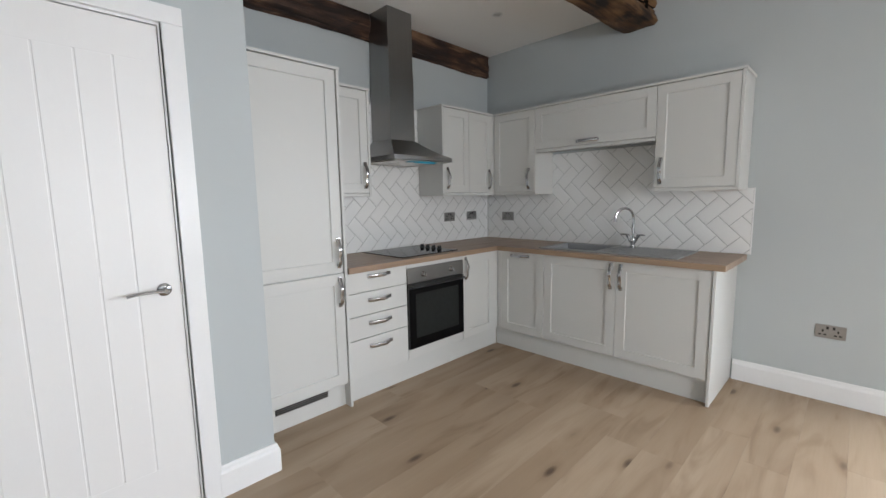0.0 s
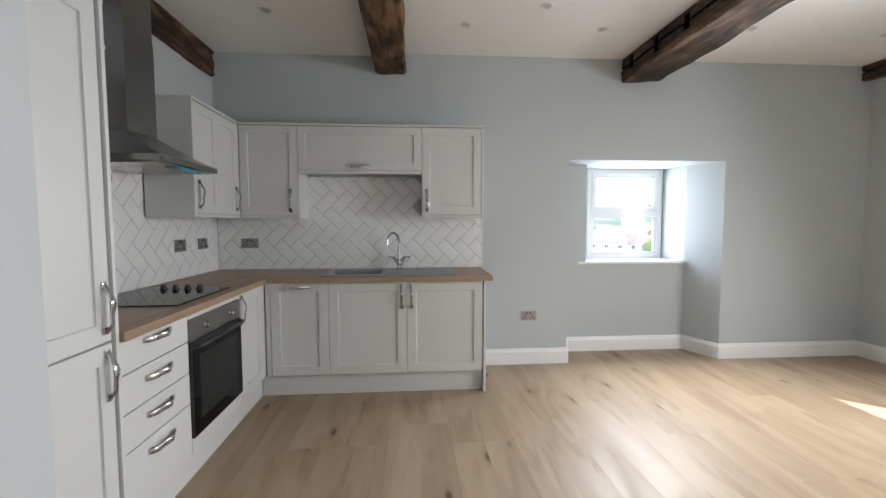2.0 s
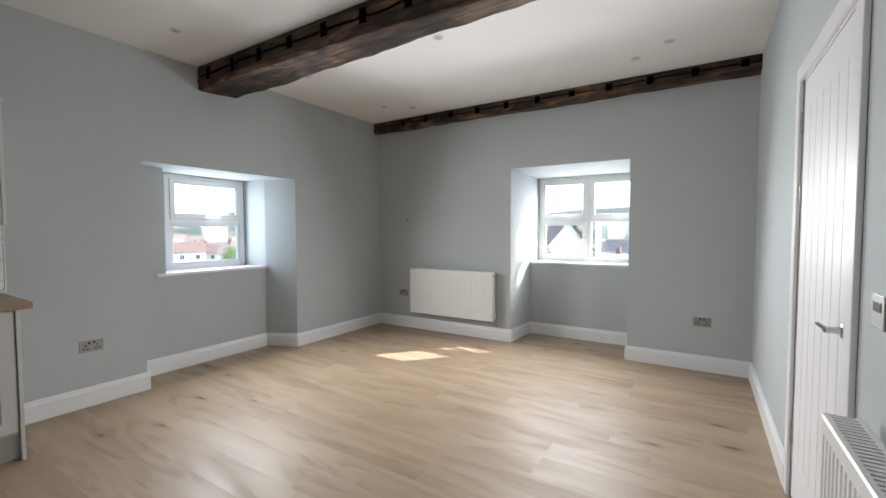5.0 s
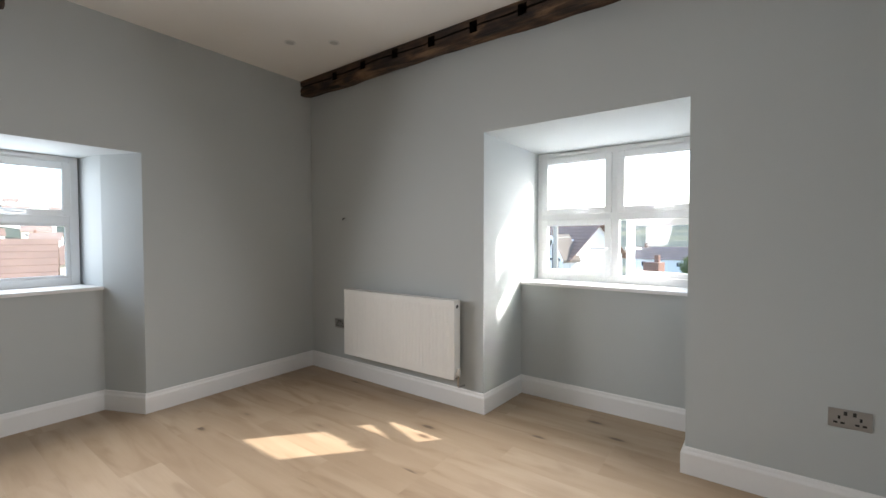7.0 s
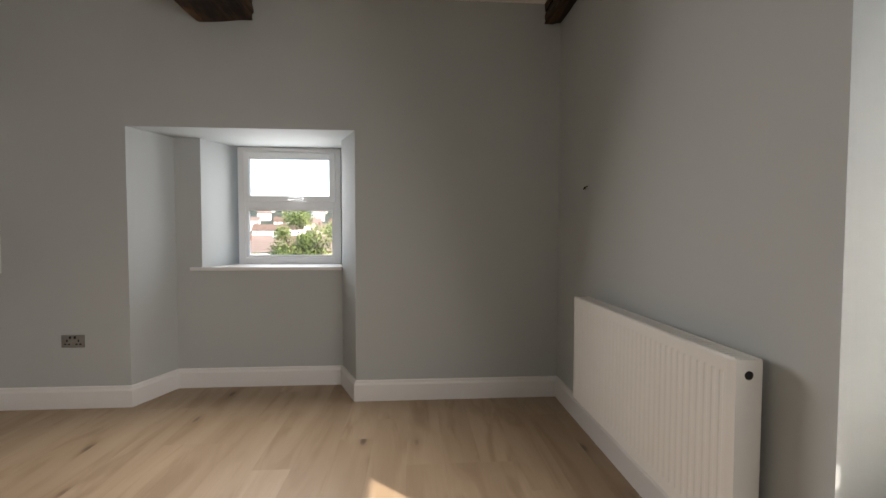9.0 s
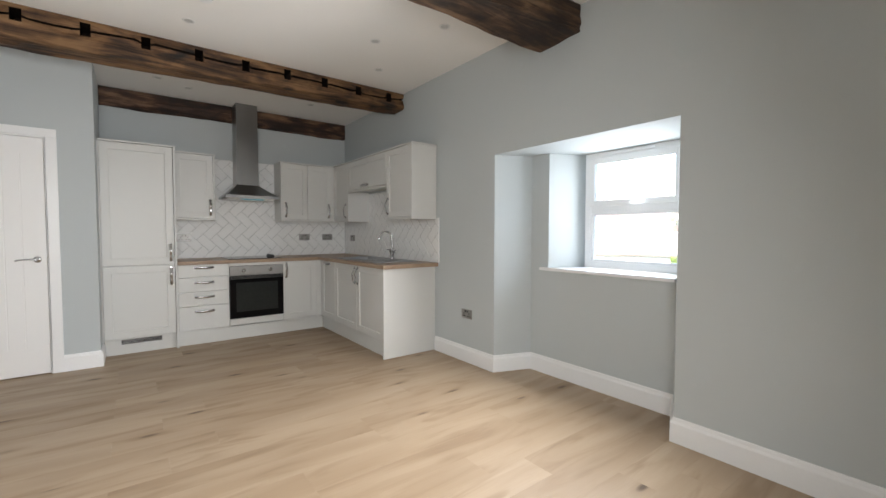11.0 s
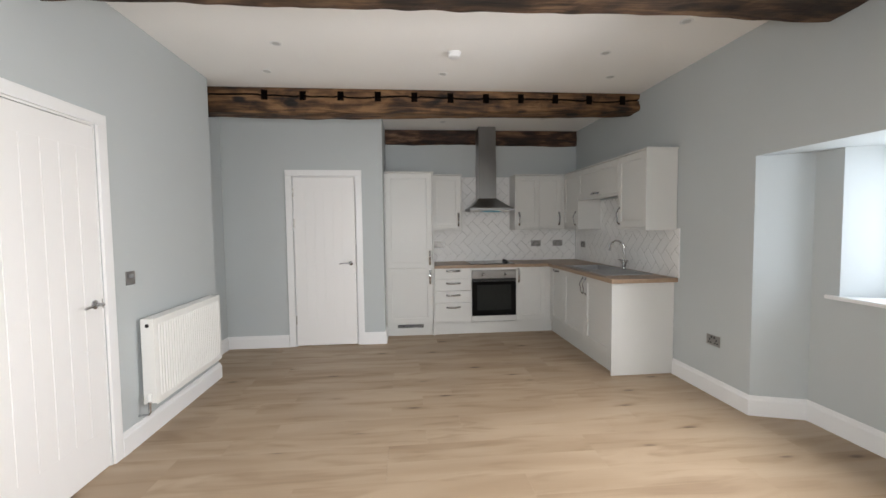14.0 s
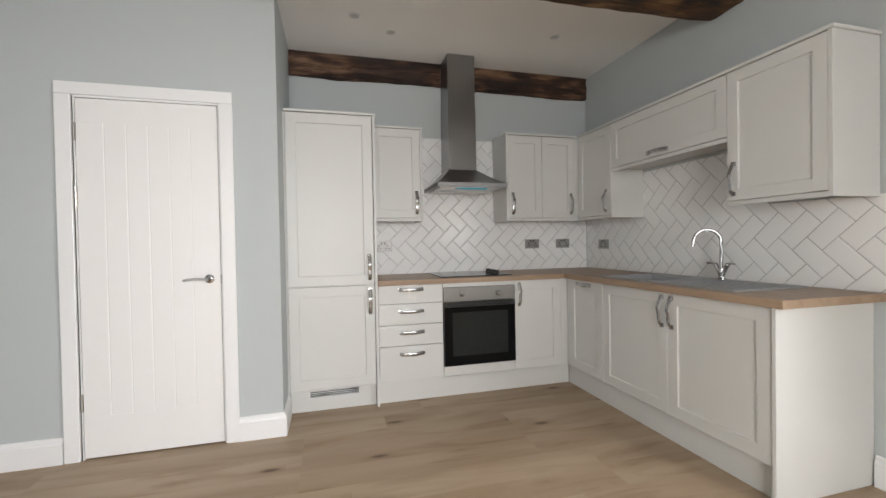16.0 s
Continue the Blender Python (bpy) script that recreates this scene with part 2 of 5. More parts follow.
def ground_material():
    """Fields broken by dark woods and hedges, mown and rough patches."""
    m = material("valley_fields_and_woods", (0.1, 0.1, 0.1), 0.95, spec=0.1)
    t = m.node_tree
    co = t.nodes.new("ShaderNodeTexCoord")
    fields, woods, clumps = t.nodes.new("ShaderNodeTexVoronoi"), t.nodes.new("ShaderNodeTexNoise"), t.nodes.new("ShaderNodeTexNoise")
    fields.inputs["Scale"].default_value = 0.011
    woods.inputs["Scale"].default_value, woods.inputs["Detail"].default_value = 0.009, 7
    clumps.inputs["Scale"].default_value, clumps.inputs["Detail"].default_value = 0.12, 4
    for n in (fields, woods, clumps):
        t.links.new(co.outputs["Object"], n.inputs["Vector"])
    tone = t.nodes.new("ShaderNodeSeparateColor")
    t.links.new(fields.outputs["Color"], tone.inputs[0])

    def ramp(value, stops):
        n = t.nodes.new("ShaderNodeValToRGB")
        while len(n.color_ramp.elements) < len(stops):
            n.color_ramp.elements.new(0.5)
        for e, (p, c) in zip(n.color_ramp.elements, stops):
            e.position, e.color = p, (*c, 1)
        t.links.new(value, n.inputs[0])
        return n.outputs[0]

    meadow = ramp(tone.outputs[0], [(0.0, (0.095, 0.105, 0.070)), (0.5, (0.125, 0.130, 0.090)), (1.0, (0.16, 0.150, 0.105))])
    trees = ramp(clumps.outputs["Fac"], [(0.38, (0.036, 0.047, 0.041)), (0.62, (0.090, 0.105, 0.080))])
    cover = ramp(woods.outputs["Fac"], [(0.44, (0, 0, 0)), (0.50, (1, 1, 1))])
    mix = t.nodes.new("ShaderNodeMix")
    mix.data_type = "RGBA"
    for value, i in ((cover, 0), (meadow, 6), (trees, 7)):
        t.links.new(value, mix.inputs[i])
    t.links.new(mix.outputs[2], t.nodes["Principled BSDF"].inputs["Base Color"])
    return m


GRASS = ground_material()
ROOFB = material("warm_brown_roof_tiles", (0.25, 0.165, 0.125), 0.85, scale=3.0, vary=0.3, big=0.4)
ROOFM = material("mossy_roof_tiles", (0.15, 0.125, 0.10), 0.9, scale=3.0, vary=0.3, big=0.4)
RENDERW = material("white_house_render", (0.72, 0.71, 0.68), 0.9, bump=0.3, scale=6, vary=0.05, big=0.3)
RENDERC = material("cream_house_render", (0.58, 0.50, 0.38), 0.9, bump=0.3, scale=6, vary=0.06, big=0.3)
ROOFT = material("brown_roof_tiles", (0.155, 0.105, 0.082), 0.85, scale=3.0, vary=0.3, big=0.4)
ROOFR = material("faded_roof_tiles", (0.21, 0.16, 0.135), 0.85, scale=3.0, vary=0.3, big=0.4)
BRICKY = material("weathered_chimney_brick", (0.22, 0.12, 0.085), 0.9, scale=5.0, vary=0.3)
OUTGLASS = material("far_window_glass", (0.03, 0.035, 0.04), 0.1, vary=0.2)
POLE = material("weathered_pole_wood", (0.36, 0.33, 0.28), 0.9, scale=12, vary=0.25, stretch=(1, 1, 0.05))
BARK = material("tree_bark", (0.09, 0.065, 0.045), 0.95, scale=10, vary=0.3)
LEAF = material("tree_leaves", (0.15, 0.20, 0.05), 0.6, scale=2.0, vary=0.4, big=0.6)


def glass_material():
    m = bpy.data.materials.new("window_glass")
    m.use_nodes = True
    b = m.node_tree.nodes["Principled BSDF"]
    b.inputs["Transmission Weight"].default_value = 1.0
    b.inputs["Roughness"].default_value = 0.0
    b.inputs["IOR"].default_value = 1.45
    b.inputs["Base Color"].default_value = (0.98, 0.99, 0.99, 1)
    return m


GLASS = glass_material()


# ---- mesh helpers ----
def box(bm, x0, x1, y0, y1, z0, z1, bevel=0.0, segments=2):
    r = bmesh.ops.create_cube(bm, size=1.0)
    vs = r["verts"]
    for v in vs:
        v.co = Vector(((x0 + x1) / 2 + v.co.x * (x1 - x0), (y0 + y1) / 2 + v.co.y * (y1 - y0), (z0 + z1) / 2 + v.co.z * (z1 - z0)))
    if bevel:
        es = list({e for v in vs for e in v.link_edges})
        bmesh.ops.bevel(bm, geom=es, offset=bevel, segments=segments, affect="EDGES", profile=0.6)


def prism(bm, outline, low, high):
    """A solid over an outline of (x, y), from low to high (numbers, or functions of x and y)."""
    lo = low if callable(low) else (lambda x, y: low)
    hi = high if callable(high) else (lambda x, y: high)
    area = sum(a[0] * b[1] - b[0] * a[1] for a, b in zip(outline, outline[1:] + outline[:1]))
    pts = outline if area > 0 else outline[::-1]
    a = [bm.verts.new((x, y, lo(x, y))) for x, y in pts]
    b = [bm.verts.new((x, y, hi(x, y))) for x, y in pts]
    bm.faces.new(a[::-1])
    bm.faces.new(b)
    n = len(pts)
    for i in range(n):
        bm.faces.new((a[i], a[(i + 1) % n], b[(i + 1) % n], b[i]))


def cyl(bm, p, q, r, r2=None, n=16, cap=True):
    """A round bar from p to q."""
    p, q = Vector(p), Vector(q)
    d = q - p
    res = bmesh.ops.create_cone(bm, cap_ends=cap, segments=n, radius1=r, radius2=r if r2 is None else r2, depth=d.length)
    m = Matrix.Translation((p + q) / 2) @ d.to_track_quat("Z", "Y").to_matrix().to_4x4()
    bmesh.ops.transform(bm, matrix=m, verts=res["verts"])


def tube(bm, pts, r, n=10, flat=1.0, side=(0, 0, 1)):
    """A rod swept along points; flat squeezes it across side."""
    pts = [Vector(p) for p in pts]
    side = Vector(side)
    rings = []
    for i, p in enumerate(pts):
        d = (pts[min(i + 1, len(pts) - 1)] - pts[max(i - 1, 0)]).normalized()
        u = side - d * side.dot(d)
        u = u.normalized() if u.length > 1e-4 else d.orthogonal().normalized()
        v = d.cross(u)
        rings.append([bm.verts.new(p + u * (r * flat * math.cos(a)) + v * (r * math.sin(a))) for a in (2 * math.pi * k / n for k in range(n))])
    for a, b in zip(rings, rings[1:]):
        for k in range(n):
            bm.faces.new((a[k], a[(k + 1) % n], b[(k + 1) % n], b[k]))
    bm.faces.new(rings[0][::-1])
    bm.faces.new(rings[-1])


def lathe(bm, rings, m=Matrix(), n=24):
    """A round body from (radius, height) pairs along z."""
    loops = [[bm.verts.new(m @ Vector((r * math.cos(2 * math.pi * k / n), r * math.sin(2 * math.pi * k / n), z))) for k in range(n)] for r, z in rings]
    for a, b in zip(loops, loops[1:]):
        for k in range(n):
            bm.faces.new((a[k], a[(k + 1) % n], b[(k + 1) % n], b[k]))
    bm.faces.new(loops[0][::-1])
    bm.faces.new(loops[-1])


def mesh_of(name, bm, mat, smooth=False):
    bmesh.ops.recalc_face_normals(bm, faces=bm.faces)
    me = bpy.data.meshes.new(name)
    bm.to_mesh(me)
    bm.free()
    me.materials.append(mat)
    if smooth:
        for p in me.polygons:
            p.use_smooth = True
        me.set_sharp_from_angle(angle=radians(35))
    return me


def part(name, bm, mat, parent=None, label="", smooth=False):
    ob = new(name, mesh_of(name, bm, mat, smooth))
    if parent is not None:
        ob.parent = parent
    return tagged(ob, label)


def thing(name, label, category, group="", at=None):
    ob = new(name)
    ob.empty_display_size = 0.1
    if at is not None:
        ob.matrix_world = at
    return tagged(ob, label, category, group)


def structure(name, bm, mat, label, category, smooth=False):
    return tagged(part(name, bm, mat, None, "", smooth), label, category, "", "structure")


# ---- large structure ----
MID0, SOUTH0 = -0.17, -0.515      # first joist mortise of each beam
PHASE_N, PHASE_E = (2.039, 1.123), (-1.106, 1.10)   # where the herringbone starts
CZ, KZ = 2.785, 2.757            # ceilings of the room and of the kitchen end
EX, SY, WX, RX = 3.645, -3.345, -0.63, -0.94   # east, south, west walls, west alcove
CY, KX, NY = 1.85, 0.892, 2.72   # cupboard front, its side, kitchen's back wall

bm = bmesh.new()                 # east wall with the splayed window recess
niche = [(EX, -0.40), (EX, -1.905), (3.985, -1.755), (4.36, -1.695), (4.36, -0.84), (3.985, -0.71), (3.985, -0.52)]
prism(bm, [(EX, 3.0), (EX, -0.40), (3.985, -0.52), (3.985, -0.71), (4.36, -0.84), (4.36, 3.0)], 0, CZ)
prism(bm, [(EX, -1.905), (EX, -4.6), (4.36, -4.6), (4.36, -1.695), (3.985, -1.755)], 0, CZ)
prism(bm, niche, lambda x, y: 1.884 if x < 3.7 else 1.888, CZ)
prism(bm, [(3.985, -0.71), (3.985, -1.755), (4.36, -1.695), (4.36, -0.84)], 0, 0.893)
structure("wall_east", bm, WALL, "pale grey-blue painted plaster wall with a deep splayed window recess", "wall")

bm = bmesh.new()                 # south wall with the tall window recess
WI = -4.30
prism(bm, [(1.66, SY), (EX, SY), (EX, WI), (1.605, WI)], 0, CZ)
prism(bm, [(0.39, SY), (0.36, WI), (-1.1, WI), (-1.1, SY)], 0, CZ)
prism(bm, [(1.66, SY), (1.605, WI), (0.36, WI), (0.39, SY)], lambda x, y: 2.026 if y > -4 else 1.985, CZ)
prism(bm, [(1.633, -3.90), (1.605, WI), (0.36, WI), (0.373, -3.90)], 0, 0.893)
structure("wall_south", bm, WALL, "pale grey-blue painted plaster wall with a floor-deep window recess", "wall")

D2 = (-1.42, -0.565)             # west door opening along y
bm = bmesh.new()
box(bm, -1.1, WX, SY, D2[0], 0, CZ)
box(bm, -1.1, WX, D2[1], 0.88, 0, CZ)
box(bm, -1.1, WX, D2[0], D2[1], 2.03, CZ)
box(bm, -1.1, RX, 0.88, 3.0, 0, CZ)
structure("wall_west", bm, WALL, "pale grey-blue painted plaster wall stepping back into an alcove", "wall")

D1 = (-0.155, 0.568)              # cupboard door opening along x
bm = bmesh.new()
box(bm, RX, D1[0], CY, CY + 0.1, 0, CZ)
box(bm, D1[1], KX, CY, CY + 0.1, 0, CZ)
box(bm, D1[0], D1[1], CY, CY + 0.1, 2.025, CZ)
box(bm, KX - 0.1, KX, CY + 0.1, NY, 0, CZ)
structure("wall_cupboard", bm, WALL, "pale grey-blue partition wall round a built-in cupboard", "wall")

bm = bmesh.new()
box(bm, RX, EX, NY, NY + 0.28, 0, CZ)
structure("wall_north", bm, WALL, "pale grey-blue kitchen wall behind the fitted units", "wall")
bm = bmesh.new()
box(bm, -1.1, 4.36, -4.6, 3.0, CZ, CZ + 0.15)
structure("ceiling", bm, CEIL, "flat white painted plaster ceiling", "ceiling")
bm = bmesh.new()
box(bm, RX - 0.05, EX + 0.05, 1.21, NY + 0.05, KZ, CZ + 0.05)
structure("ceiling_kitchen", bm, CEIL, "white plaster ceiling slightly lower over the kitchen end", "ceiling")
bm = bmesh.new()
box(bm, -1.1, 4.36, -4.6, 3.0, -0.15, -0.009)
structure("floor", bm, WTOP, "pale oak laminate plank floor", "floor")


def skirting(name, pts):
    """Skirting board along a line of (x, y), with the room on its left."""
    prof = [(0.0, 0.0), (0.02, 0.0), (0.02, 0.112), (0.017, 0.12), (0.013, 0.126), (0.011, 0.138), (0.007, 0.145), (0.0, 0.145)]
    bm = bmesh.new()
    P = [Vector(p) for p in pts]
    rings = []
    for i, p in enumerate(P):
        dirs = []
        if i > 0:
            dirs.append((p - P[i - 1]).normalized())
        if i < len(P) - 1:
            dirs.append((P[i + 1] - p).normalized())
        ns = [Vector((-d.y, d.x)) for d in dirs]
        n = sum(ns, Vector((0, 0)))
        n = n / max(0.2, n.length_squared) * (2 if len(ns) == 2 else 1)
        rings.append([bm.verts.new((p.x + n.x * o, p.y + n.y * o, z)) for o, z in prof])
    k = len(prof)
    for a, b in zip(rings, rings[1:]):
        for j in range(k):
            bm.faces.new((a[j], a[(j + 1) % k], b[(j + 1) % k], b[j]))
    bm.faces.new(rings[0])
    bm.faces.new(rings[-1][::-1])
    return structure(name, bm, TRIM, "white gloss-painted moulded skirting board", "skirting board")


skirting("baseboard", [(KX, 2.16), (KX, CY), (0.637, CY)])
skirting("baseboard", [(-0.238, CY), (RX, CY), (RX, 0.88), (WX, 0.88), (WX, -0.488)])
skirting("baseboard", [(WX, -1.497), (WX, SY), (0.39, SY), (0.373, -3.90), (1.633, -3.90), (1.66, SY), (EX, SY), (EX, -1.905),
                       (3.985, -1.755), (3.985, -0.52), (EX, -0.40), (EX, 0.46)])


# ---- aged oak beams ----
def beam(name, x0, x1, y0, y1, z0, z1, mat, label, face=0, notches=(), rough=0.012, seed=0, sag=0.0, taper=0.0):
    """A hewn timber along x. face: -1 or 1, the side (-y or +y) with joist mortises at the x of notches; 0 for none."""
    xs = set()
    n = int((x1 - x0) / 0.045)
    for i in range(n + 1):
        xs.add(round(x0 + (x1 - x0) * i / n, 4))
    for c in notches:
        xs = {x for x in xs if abs(x - c) > 0.038}
        xs |= {round(c - 0.0307, 4), round(c - 0.0303, 4), round(c + 0.0303, 4), round(c + 0.0307, 4)}
    xs = sorted(x for x in xs if x0 <= x <= x1)
    h, w = z1 - z0, y1 - y0
    # section: (across 0..1, height 0..1, tag), round the timber; crack rows lie on both sides
    side = [(0.0, 0.03, 0), (0.0, 0.15, 0), (0.0, 0.25, 0), (0.0, 0.33, 0), (0.0, 0.34, 1), (0.0, 0.46, 1), (0.0, 0.52, 2), (0.0, 0.57, 3), (0.0, 0.62, 2), (0.0, 0.85, 1), (0.0, 0.86, 0), (0.0, 1.0, 0)]
    ring = [(a, b, t if face < 0 else 0) for a, b, t in side]
    ring += [(1 - a, b, t if face > 0 else 0) for a, b, t in side[::-1]]
    ring += [(0.97, 0.0, 0), (0.75, 0.0, 0), (0.5, 0.0, 0), (0.25, 0.0, 0), (0.03, 0.0, 0)]
    bm = bmesh.new()
    loops, inner = [], set()
    for x in xs:
        deep = any(abs(x - c) < 0.0305 for c in notches)
        near = any(abs(x - c) < 0.0309 for c in notches)
        loop = []
        for a, b, t in ring:
            y, z = y0 + a * w, z0 + b * h
            if a < 0.5:
                y += taper * (x1 - x) / (x1 - x0) * (1 - 2 * a)
            nz = noise.noise(Vector((x * 1.3 + seed, a * 2.1, b * 2.3))) * rough * 2.2 + noise.noise(Vector((x * 7 + seed, a * 5, b * 7))) * rough * 0.8
            edge = 1.0 if b < 0.99 else 0.0
            inward = 1 if a < 0.5 else -1
            if b < 0.05:
                z += (noise.noise(Vector((x * 1.1 + seed, a * 1.5, 3.3))) * rough * 2.0 + noise.noise(Vector((x * 6 + seed, a * 4, 3.3))) * rough * 0.7)
                z -= sag * min(1.0, (x1 - x) / (x1 - x0) * 1.8)
            if t and near and t in (1, 2, 3):
                y += (min(0.19, w * 0.8) if deep else 0.0) * inward
            elif t in (2, 3):
                c = noise.noise(Vector((x * 2.0 + seed, 9.1, 0)))
                z += c * 0.022
                y += inward * (0.07 if t == 3 else 0.0)
                y += nz * edge
            else:
                y += nz * edge
            v = bm.verts.new((x, y, z))
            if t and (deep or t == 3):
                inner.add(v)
            loop.append(v)
        loops.append(loop)
    k = len(ring)
    for p, q in zip(loops, loops[1:]):
        for j in range(k):
            f = bm.faces.new((p[j], p[(j + 1) % k], q[(j + 1) % k], q[j]))
            # faces in mortises and crack get the near-black colour, shade painted in
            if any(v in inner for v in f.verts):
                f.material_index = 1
    bm.faces.new(loops[0][::-1])
    bm.faces.new(loops[-1])
    ob = part(name, bm, mat)
    ob.data.materials.append(MORTISE_SHADE)
    return tagged(ob, label, "ceiling beam", "ceiling beams", "structure")


beam("ceiling_beam", RX + 0.002, EX - 0.002, 1.09, 1.33, 2.605, CZ - 0.002, BEAM_BROWN, "brown hewn oak ceiling beam with a row of empty joist mortises", -1, [-0.195 + 0.365 * i for i in range(11)], seed=3.1, sag=0.055)
beam("ceiling_beam", WX + 0.002, EX - 0.002, -1.235, -0.875, 2.585, CZ - 0.002, BEAM_DARK, "dark brown hewn oak ceiling beam with a row of empty joist mortises", 1, [MID0 + 0.365 * i for i in range(11)], seed=8.4, sag=0.025, taper=0.27)
beam("ceiling_beam", WX + 0.002, EX - 0.002, SY + 0.002, -3.225, 2.648, CZ - 0.002, BEAM_DARK, "dark brown oak wall beam with joist mortises and a trailing crack", 1, [SOUTH0 + 0.365 * i for i in range(11)], seed=14.2, rough=0.010)
beam("lintel_beam", KX + 0.002, EX - 0.002, 2.69, NY - 0.001, 2.555, KZ - 0.002, BEAM_RED, "red-brown weathered oak beam let into the kitchen wall", 0, (), seed=21.7, rough=0.014)


# ---- doors ----
def lever_handle(parent, x, z, way, at_y=0.0, label="polished chrome lever handle on a round rose"):
    """Lever handle on a leaf whose face is the plane y = at_y of its own space, pointing along way (+1 or -1 in x)."""
    bm = bmesh.new()
    m = Matrix.Translation((x, at_y, z)) @ pose(0, 0, 0, 90, 0, 0)
    lathe(bm, [(0.026, -0.001), (0.026, 0.006), (0.023, 0.009), (0.012, 0.011), (0.0105, 0.03), (0.0105, 0.048), (0.006, 0.053)], m, 24)
    pts = [(x, at_y - 0.044, z), (x + way * 0.03, at_y - 0.047, z + 0.002), (x + way * 0.07, at_y - 0.05, z + 0.004), (x + way * 0.105, at_y - 0.047, z + 0.001), (x + way * 0.128, at_y - 0.042, z - 0.004)]
    tube(bm, pts, 0.009, 10, 0.75)
    return part("handle", bm, CHROME, parent, label, True)


def cottage_door(name, at, w, grooves, label, hinge_left=True, handle_way=-1):
    """A door set of its own space: x along the opening from 0 to w, y = 0 the wall's face, room towards -y."""
    t = tagged(thing(name, label, "door", "", at), kind="structure")
    lining = bmesh.new()
    box(lining, -0.012, 0.006, 0.0, 0.1, 0, 2.025)
    box(lining, w - 0.006, w + 0.012, 0.0, 0.1, 0, 2.025)
    box(lining, 0.006, w - 0.006, 0.0, 0.1, 2.010, 2.025)
    part("frame", lining, TRIM, t)
    for nm, (a, b) in (("architrave", (-0.078, -0.004)), ("architrave", (w + 0.004, w + 0.078))):
        bm = bmesh.new()
        box(bm, a, b, -0.018, -0.001, 0, 2.02, 0.004)
        part(nm, bm, TRIM, t)
    bm = bmesh.new()
    box(bm, -0.078, w + 0.078, -0.018, -0.001, 2.0202, 2.088, 0.004)
    part("architrave", bm, TRIM, t)
    bm = bmesh.new()
    g0, g1 = 0.009, w - 0.009
    box(bm, g0, g1, 0.0052, 0.042, 0.008, 2.006)
    lo, hi = 0.24, 1.87
    box(bm, g0, g1, 0.002, 0.0082, hi, 2.006, 0.0018)
    box(bm, g0, g1, 0.002, 0.0082, 0.008, lo, 0.0018)
    cuts = [g0 - 0.0028] + list(grooves) + [g1 + 0.0028]
    for a, b in zip(cuts, cuts[1:]):
        box(bm, a + 0.0028, b - 0.0028, 0.002, 0.0082, lo - 0.001, hi + 0.001, 0.0022)
    leaf = part("door_leaf", bm, DOORP, t)
    hx = w - 0.068 if handle_way < 0 else 0.068
    lever_handle(leaf, hx, 0.985, handle_way, 0.002)
    lx = 0.0 if hinge_left else w
    for z in (0.32, 1.47, 1.82):
        bm = bmesh.new()
        cyl(bm, (lx + (0.004 if hinge_left else -0.004), -0.001, z - 0.05), (lx + (0.004 if hinge_left else -0.004), -0.001, z + 0.05), 0.006, n=10)
        box(bm, lx - 0.003, lx + 0.012, 0.0015, 0.0035, z - 0.05, z + 0.05)
        part("hinge", bm, SATIN, t, "satin steel butt hinge")
    bm = bmesh.new()
    box(bm, g1 - 0.002 if handle_way < 0 else 0.002, g1 + 0.006 if handle_way < 0 else g0 + 0.002, 0.0, 0.0035, 0.955, 1.01)
    part("latch_plate", bm, SATIN, t)
    return t


cottage_door("door_1", pose(D1[0], CY, 0), D1[1] - D1[0], [0.14 + 0.107 * i for i in range(5)], "closed white cottage cupboard door with vertical grooves and chrome lever")
cottage_door("door_2", pose(WX, D2[0], 0, 0, 0, 90), D2[1] - D2[0], [0.1425 + 0.114 * i for i in range(6)], "closed white cottage door with vertical grooves and chrome lever")


# ---- windows ----
def rect_frame(bm, x0, x1, z0, z1, wdt, y0, y1, bevel=0.004):
    box(bm, x0, x0 + wdt, y0, y1, z0, z1, bevel)
    box(bm, x1 - wdt, x1, y0, y1, z0, z1, bevel)
    box(bm, x0 + wdt - 0.001, x1 - wdt + 0.001, y0 + 0.0006, y1 - 0.0006, z0 + 0.0003, z0 + wdt, bevel)
    box(bm, x0 + wdt - 0.001, x1 - wdt + 0.001, y0 + 0.0006, y1 - 0.0006, z1 - wdt, z1 - 0.0003, bevel)


def window_handle(parent, x, y, z, turn):
    bm = bmesh.new()
    box(bm, x - 0.03, x + 0.03, y - 0.012, y, z - 0.009, z + 0.009, 0.004)
    c, s = math.cos(turn), math.sin(turn)
    tube(bm, [(x, y - 0.01, z), (x + 0.01 * c, y - 0.035, z + 0.01 * s), (x + 0.05 * c, y - 0.042, z + 0.05 * s), (x + 0.12 * c, y - 0.038, z + 0.12 * s)], 0.0085, 8)
    return part("handle", bm, UPVC, parent, "white window handle", True)


def sash(parent, x0, x1, z0, z1, at=None, wdt=0.05, opens=True):
    """A glazed light. Its own pane is a part of it."""
    bm = bmesh.new()
    rect_frame(bm, x0, x1, z0, z1, wdt, 0.0 if opens else 0.012, 0.05, 0.006)
    s = part("sash", bm, UPVC, parent, "white plastic sash", False)
    if at is not None:
        s.matrix_local = at
    g = bmesh.new()
    box(g, x0 + wdt - 0.008, x1 - wdt + 0.008, 0.022, 0.026, z0 + wdt - 0.008, z1 - wdt + 0.008)
    p = part("pane", g, GLASS, s, "clear glass pane")
    p.visible_shadow = False
    return s


